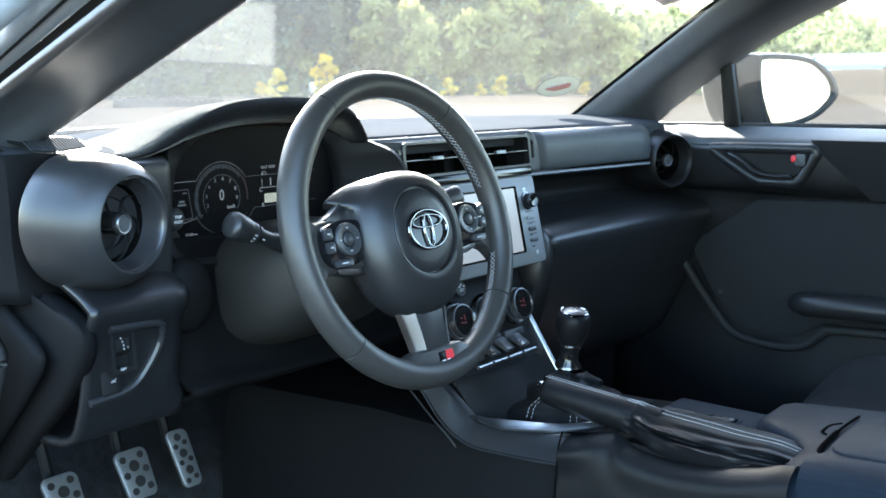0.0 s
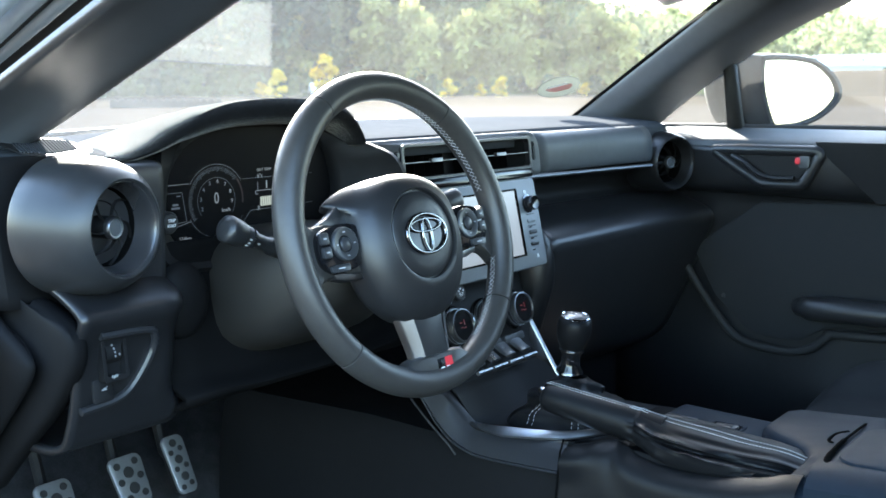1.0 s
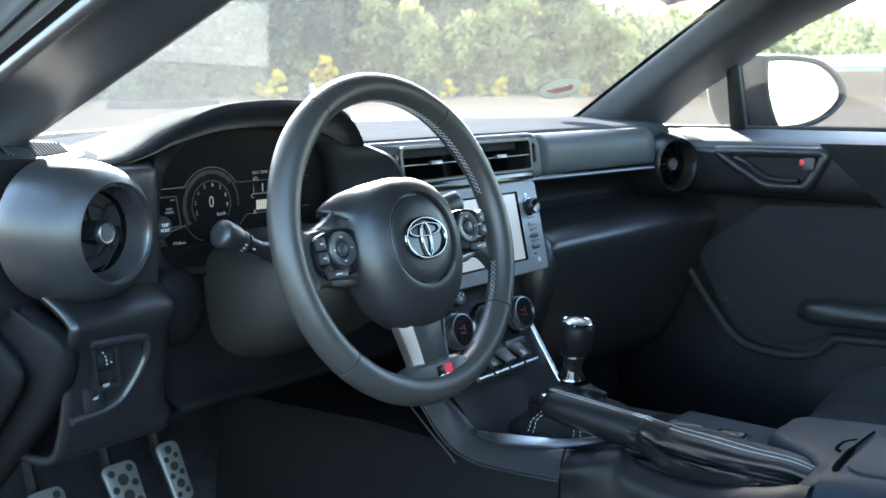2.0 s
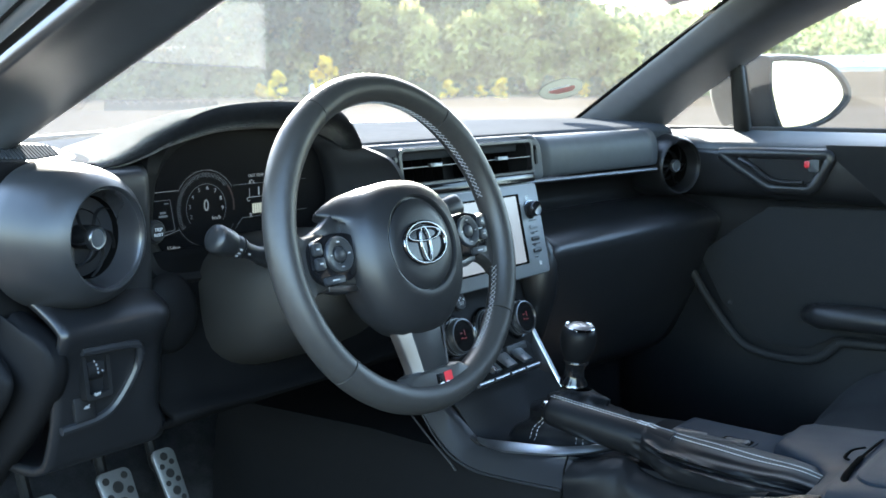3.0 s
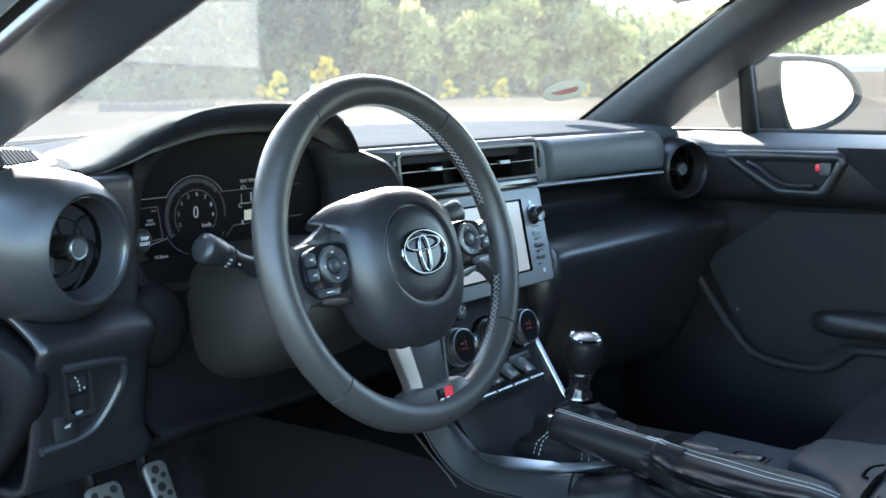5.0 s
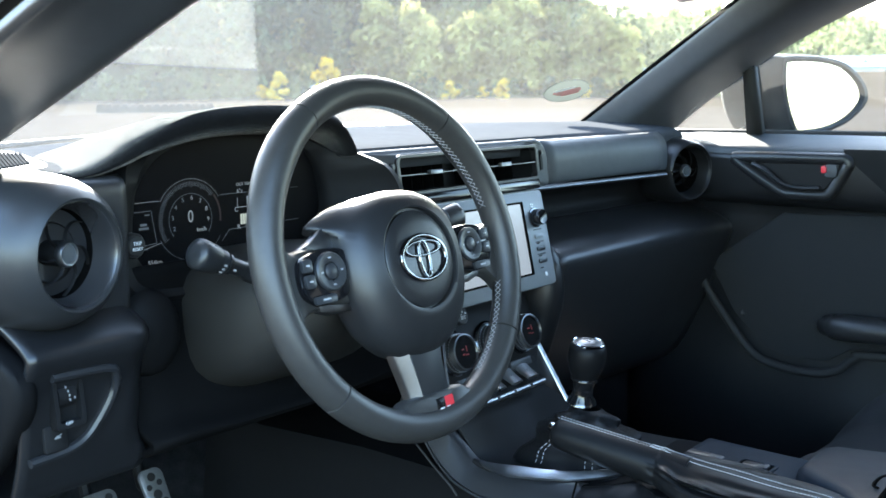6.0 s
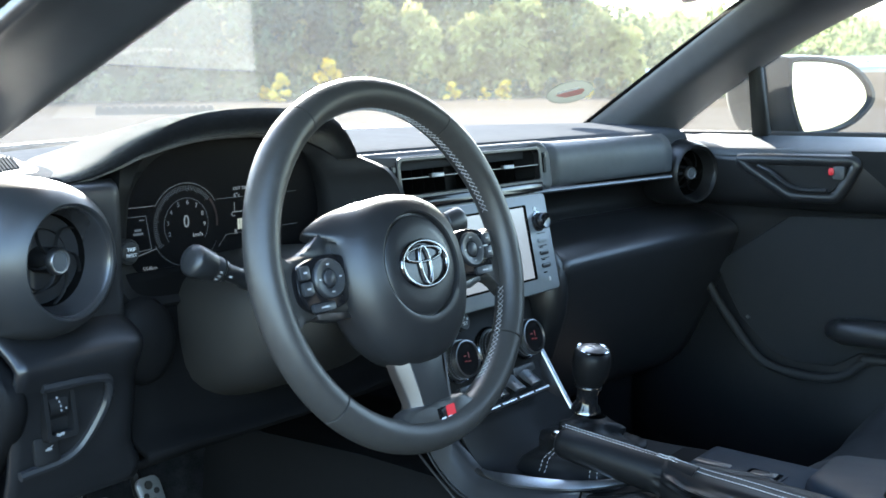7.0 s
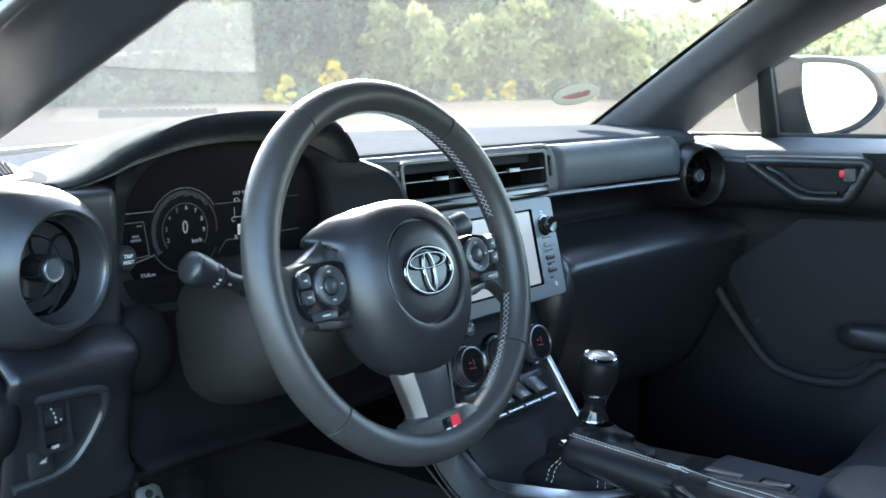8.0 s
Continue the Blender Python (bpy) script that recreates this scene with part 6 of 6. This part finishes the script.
def disc(r0, r1, z, mat, name, label):
    n = 96
    rows_ = [[V(r * math.sin(k * math.tau / n), r * math.cos(k * math.tau / n), z) for k in range(n)] for r in (r0, r1)]
    return part(name, loft(rows_, True), mat, label=label, category=name, kind="structure")


disc(0.05, 52, 0.004, TARMAC, "pavement", "pale worn tarmac yard round the car")
disc(52, 117, 0.008, VERGE, "verge", "dry pale verge beyond the yard")


def toward(px_az, dist):
    a = radians(px_az)
    return V(-1.2 + dist * math.sin(a), -0.9 + dist * math.cos(a), 0)


# long low building and a bank on the passenger side
barn = thing("long_building", toward(74, 150), "long low pale building under the hills", "building")
c0 = toward(74, 150)
ax = V(math.cos(radians(74)), -math.sin(radians(74)), 0)
dp = V(math.sin(radians(74)), math.cos(radians(74)), 0)
PALE = material("pale_cladding", (0.42, 0.46, 0.49), 0.6, vary=0.08, scale=2.0)
ROOF = material("pale_roof_sheet", (0.34, 0.39, 0.43), 0.5, vary=0.1, scale=2.0)


def block(centre, w, dpt, z0, z1):
    c = [centre + ax * sx * w / 2 + dp * sy * dpt / 2 for sx, sy in ((-1, -1), (1, -1), (1, 1), (-1, 1))]
    return [(p.x, p.y, z) for z in (z0, z1) for p in c], [(0, 3, 2, 1), (4, 5, 6, 7), (0, 1, 5, 4), (1, 2, 6, 5), (2, 3, 7, 6), (3, 0, 4, 7)]


part("wall", block(c0, 46, 10, 0, 3.6), PALE, barn, "pale wall", smooth=False)
part("roof", ([tuple(c0 + ax * sx * 23.5 + dp * sy + V(0, 0, z)) for sx in (-1, 1) for sy, z in ((-5.6, 3.5), (0, 5.0), (5.6, 3.5))], [(0, 1, 4, 3), (1, 2, 5, 4), (0, 3, 5, 2), (0, 2, 1), (3, 4, 5)]), ROOF, barn, "pale sheet roof", smooth=False)
bank = part("bank", loft([[V(*(toward(az, r).xy), z * min(1, (az - 66) / 4)) for az in range(66, 102, 3)] for r, z in ((92, 0.0), (104, 2.1), (112, 2.5), (122, 0.0))]), VERGE, label="low dry earth bank beyond the yard", category="bank", kind="structure")
house = thing("white_house", toward(62.6, 148), "small white house at the foot of the wood", "house")
c0 = toward(62.6, 148)
ax, dp = V(math.cos(radians(62)), -math.sin(radians(62)), 0), V(math.sin(radians(62)), math.cos(radians(62)), 0)
hz = height(c0.x, c0.y)
part("wall", block(c0, 4.2, 4, hz - 2, hz + 1.7), PALE, house, "white wall", smooth=False)
part("roof", ([tuple(c0 + ax * sx * 2.3 + dp * sy + V(0, 0, hz + z)) for sx in (-1, 1) for sy, z in ((-2.4, 1.65), (0, 2.6), (2.4, 1.65))], [(0, 1, 4, 3), (1, 2, 5, 4), (0, 3, 5, 2), (0, 2, 1), (3, 4, 5)]), ROOF, house, "pale roof", smooth=False)

# parked white car at the far edge of the yard
WHITE_PAINT = material("white_car_paint", (0.75, 0.76, 0.77), 0.3, vary=0.03, scale=20, coat=1.0)
pc = toward(43.7, 112)
car = thing("parked_car", pc, "small white parked car at the far edge of the yard", "car")
m_c = Matrix.Translation(pc) @ Matrix.Rotation(radians(52), 4, "Z")
prof_c = [(-2.1, 0.35), (-2.1, 0.75), (-1.9, 0.95), (-1.3, 1.0), (-0.8, 1.42), (0.7, 1.45), (1.4, 1.05), (2.0, 0.9), (2.1, 0.6), (2.1, 0.35)]
part("body", moved(prism(prof_c, 1.7, frame_of((0, 0.85, 0), (0, -1, 0)), 0.1), m_c), WHITE_PAINT, car, "white body")
for sx in (-1.35, 1.35):
    for sy in (-0.86, 0.66):
        w = part("tyre", moved(revolve([(0.2, 0), (0.31, 0.0), (0.32, 0.1), (0.31, 0.2), (0.2, 0.2)], frame_of((sx, sy + 0.2, 0.32), (0, -1, 0)), 20), m_c), RUBBER, car, "black tyre")
        part("rim", moved(revolve([(0.2, 0.19), (0.0, 0.17)], frame_of((sx, sy + 0.2, 0.32), (0, -1, 0)), 16), m_c), SILVER, w, "metal rim")
for x0, x1 in ((-0.75, -0.1), (0.0, 0.75)):
    part("window", moved(([(x0, -0.86, 1.05), (x1, -0.86, 1.05), (x1 - 0.1, -0.83, 1.36), (x0 + 0.05, -0.83, 1.36)], [(0, 1, 2, 3)]), m_c), GLOSS, car, "dark window", solid=0.02)

# ---------------------------------------------------------------- trees
BARK = material("grey_brown_bark", (0.10, 0.085, 0.07), 0.95, vary=0.3, scale=12, bump=0.5, bump_scale=20)
# Leaf tones also carry sun and shade: olive for lit trees, green for dark
GREEN = leaf_material("green_leaves", (0.085, 0.115, 0.09), (0.26, 0.29, 0.13))
OLIVE = leaf_material("olive_leaves", (0.20, 0.21, 0.085), (0.55, 0.50, 0.18))
# Distance haze is put into the paler colour of the far leaves
HAZY = leaf_material("haze_paled_leaves", (0.11, 0.14, 0.085), (0.36, 0.37, 0.16), 0.10)
YELLOW = leaf_material("yellow_leaves", (0.78, 0.53, 0.05), (0.95, 0.74, 0.12))
rng = np.random.default_rng(7)


def leaves(lobes, per, size, spread=1.0):
    """Small leaves scattered over lobes (x, y, z, r): verts, faces, and the normals of the clumps."""
    vs, fs, ns = [], [], []
    for lx, ly, lz, lr in lobes:
        dirs = rng.normal(size=(per, 3))
        dirs /= np.linalg.norm(dirs, axis=1)[:, None]
        rad = lr * (0.55 + 0.5 * rng.random(per)) * spread
        pos = np.array([lx, ly, lz]) + dirs * rad[:, None] * np.array([1, 1, 0.85])
        a = rng.normal(size=(per, 3))
        a /= np.linalg.norm(a, axis=1)[:, None]
        b = np.cross(a, rng.normal(size=(per, 3)))
        b /= np.linalg.norm(b, axis=1)[:, None]
        s = (size * (0.6 + 0.8 * rng.random(per)))[:, None]
        quad = np.stack([pos - a * s, pos + b * s * 0.6, pos + a * s, pos - b * s * 0.6], 1).reshape(-1, 3)
        soft = dirs + rng.normal(size=(per, 3)) * 0.3 + np.array([0, 0, 0.8])
        ns += np.repeat(soft / np.linalg.norm(soft, axis=1)[:, None], 4, 0).tolist()
        o = len(vs)
        vs += quad.tolist()
        fs += [(o + 4 * i, o + 4 * i + 1, o + 4 * i + 2, o + 4 * i + 3) for i in range(per)]
    return vs, fs, ns


def foliage(name, geo, mat, parent=None, **tags):
    """Links leaves that are shaded with their clump."""
    ob = part(name, geo[:2], mat, parent, **tags)
    ob.data.shade_smooth()
    ob.data.normals_split_custom_set_from_vertices(geo[2])
    return ob


def crown_lobes(h, w, count, conifer=False):
    out = []
    for _ in range(count):
        t = rng.random()
        z = h * (0.03 + 0.89 * t)
        reach = w * (1 - t if conifer else math.sin(math.pi * (0.28 + 0.66 * t))) * 0.75
        a, q = rng.random() * math.tau, math.sqrt(rng.random())
        out.append((reach * q * math.cos(a), reach * q * math.sin(a), z, w * (0.20 + 0.22 * rng.random())))
    return out


def make_tree(name, h, w, mat, label, conifer=False, per=95, count=22, size=0.25, group=""):
    t = thing(name, (0, 0, 0), label, "tree" if "bush" not in name else "bush", group)
    trunk = [tube([V(0, 0, -1.0), V(0.05, 0.03, h * 0.3), V(0.0, 0.1, h * 0.6), V(0.1, 0, h * 0.88)], [h * 0.022, h * 0.018, h * 0.011, h * 0.003], 8)]
    lob = crown_lobes(h, w, count, conifer)
    for lx, ly, lz, lr in lob[:8]:
        trunk.append(tube([V(0, 0, max(0.2 * h, lz - 0.25 * h)), V(lx * 0.6, ly * 0.6, lz - lr * 0.4), V(lx, ly, lz)], [h * 0.008, h * 0.005, h * 0.002], 5))
    part("trunk", join(*trunk), BARK, t, "branching trunk")
    foliage("crown", leaves(lob, per, size), mat, t, label="uneven leafy crown", smooth=False)
    return t


kinds = [make_tree("tree", 10, 4.6, OLIVE, "broad sunlit yellow-green tree at the wood's edge", per=190, count=30, size=0.30, group="trees at the wood's edge"),
         make_tree("tree", 8, 3.8, OLIVE, "rounded yellow-green tree at the wood's edge", per=190, count=26, size=0.28, group="trees at the wood's edge"),
         make_tree("tree", 17, 4.6, GREEN, "tall dark green conifer in the wood", conifer=True, per=200, count=40, size=0.32, group="trees at the wood's edge"),
         make_tree("tree", 14, 5.0, GREEN, "tall dark green broadleaf tree in the wood", per=200, count=36, size=0.32, group="trees at the wood's edge")]


def stand(src, az, dist, scale=1.0, first=False):
    p = toward(az, dist)
    m = pose(p.x, p.y, height(p.x, p.y) - 0.2, 0, 0, rng.random() * 360) @ Matrix.Scale(scale, 4)
    if first:
        src.matrix_basis = m
        return src
    o = copy_thing(src, m)
    o.matrix_basis = m
    return o


placed = set()


def plant(k, az, dist, scale):
    stand(kinds[k], az, dist, scale, k not in placed)
    placed.add(k)


# sunlit front row, the dark wood behind it, and smaller trees towards the open side
for i in range(26):
    az = 46.8 + 14.0 * (i + 0.8 * rng.random()) / 26
    plant(int(rng.random() < 0.5), az, 119 + 9 * rng.random(), 0.55 + 0.5 * rng.random())
for i in range(95):
    az = 24 + 36 * (i + 0.9 * rng.random()) / 95
    light = rng.random() < (0.42 if az > 46.5 else 0.12)
    plant(int(rng.integers(0, 2)) if light else int(rng.integers(2, 4)), az, (131 if az > 46.5 else 121) + 34 * rng.random(), 0.75 + 0.5 * rng.random())
for i in range(46):
    az = 59.5 + 24 * (i + 0.9 * rng.random()) / 46
    if 61.2 < az < 63.8:
        continue
    plant(int(rng.integers(0, 4)), az, 146 + 44 * rng.random(), 0.26 + 0.26 * rng.random())
shrub = make_tree("green_bush", 3.2, 2.2, GREEN, "low green bush along the wood's edge", per=90, count=14, size=0.22, group="low green bushes")
for i in range(46):
    stand(shrub, 24 + 37 * (i + rng.random()) / 46, 115.5 + 4 * rng.random(), 0.5 + 0.5 * rng.random(), i == 0)
bushes = [make_tree("yellow_bush", 4.2, 1.9, YELLOW, "bright yellow autumn bush at the edge of the yard", per=90, count=14, size=0.22, group="yellow bushes"),
          make_tree("yellow_bush", 3.0, 1.7, YELLOW, "bright yellow autumn bush at the edge of the yard", per=90, count=12, size=0.22, group="yellow bushes")]
for i, (az, dist, s, k) in enumerate(((44.2, 104, 1.02, 0), (41.45, 106, 0.70, 0), (51.0, 108, 0.66, 1), (53.95, 108, 0.72, 1), (52.8, 110, 0.46, 1), (40.6, 108, 0.55, 1), (58.6, 112, 0.5, 1), (45.0, 105, 0.6, 1))):
    stand(bushes[k], az, dist, s, i in (0, 2))

# the wood behind, far up the slope, its leaf colour paled as by haze
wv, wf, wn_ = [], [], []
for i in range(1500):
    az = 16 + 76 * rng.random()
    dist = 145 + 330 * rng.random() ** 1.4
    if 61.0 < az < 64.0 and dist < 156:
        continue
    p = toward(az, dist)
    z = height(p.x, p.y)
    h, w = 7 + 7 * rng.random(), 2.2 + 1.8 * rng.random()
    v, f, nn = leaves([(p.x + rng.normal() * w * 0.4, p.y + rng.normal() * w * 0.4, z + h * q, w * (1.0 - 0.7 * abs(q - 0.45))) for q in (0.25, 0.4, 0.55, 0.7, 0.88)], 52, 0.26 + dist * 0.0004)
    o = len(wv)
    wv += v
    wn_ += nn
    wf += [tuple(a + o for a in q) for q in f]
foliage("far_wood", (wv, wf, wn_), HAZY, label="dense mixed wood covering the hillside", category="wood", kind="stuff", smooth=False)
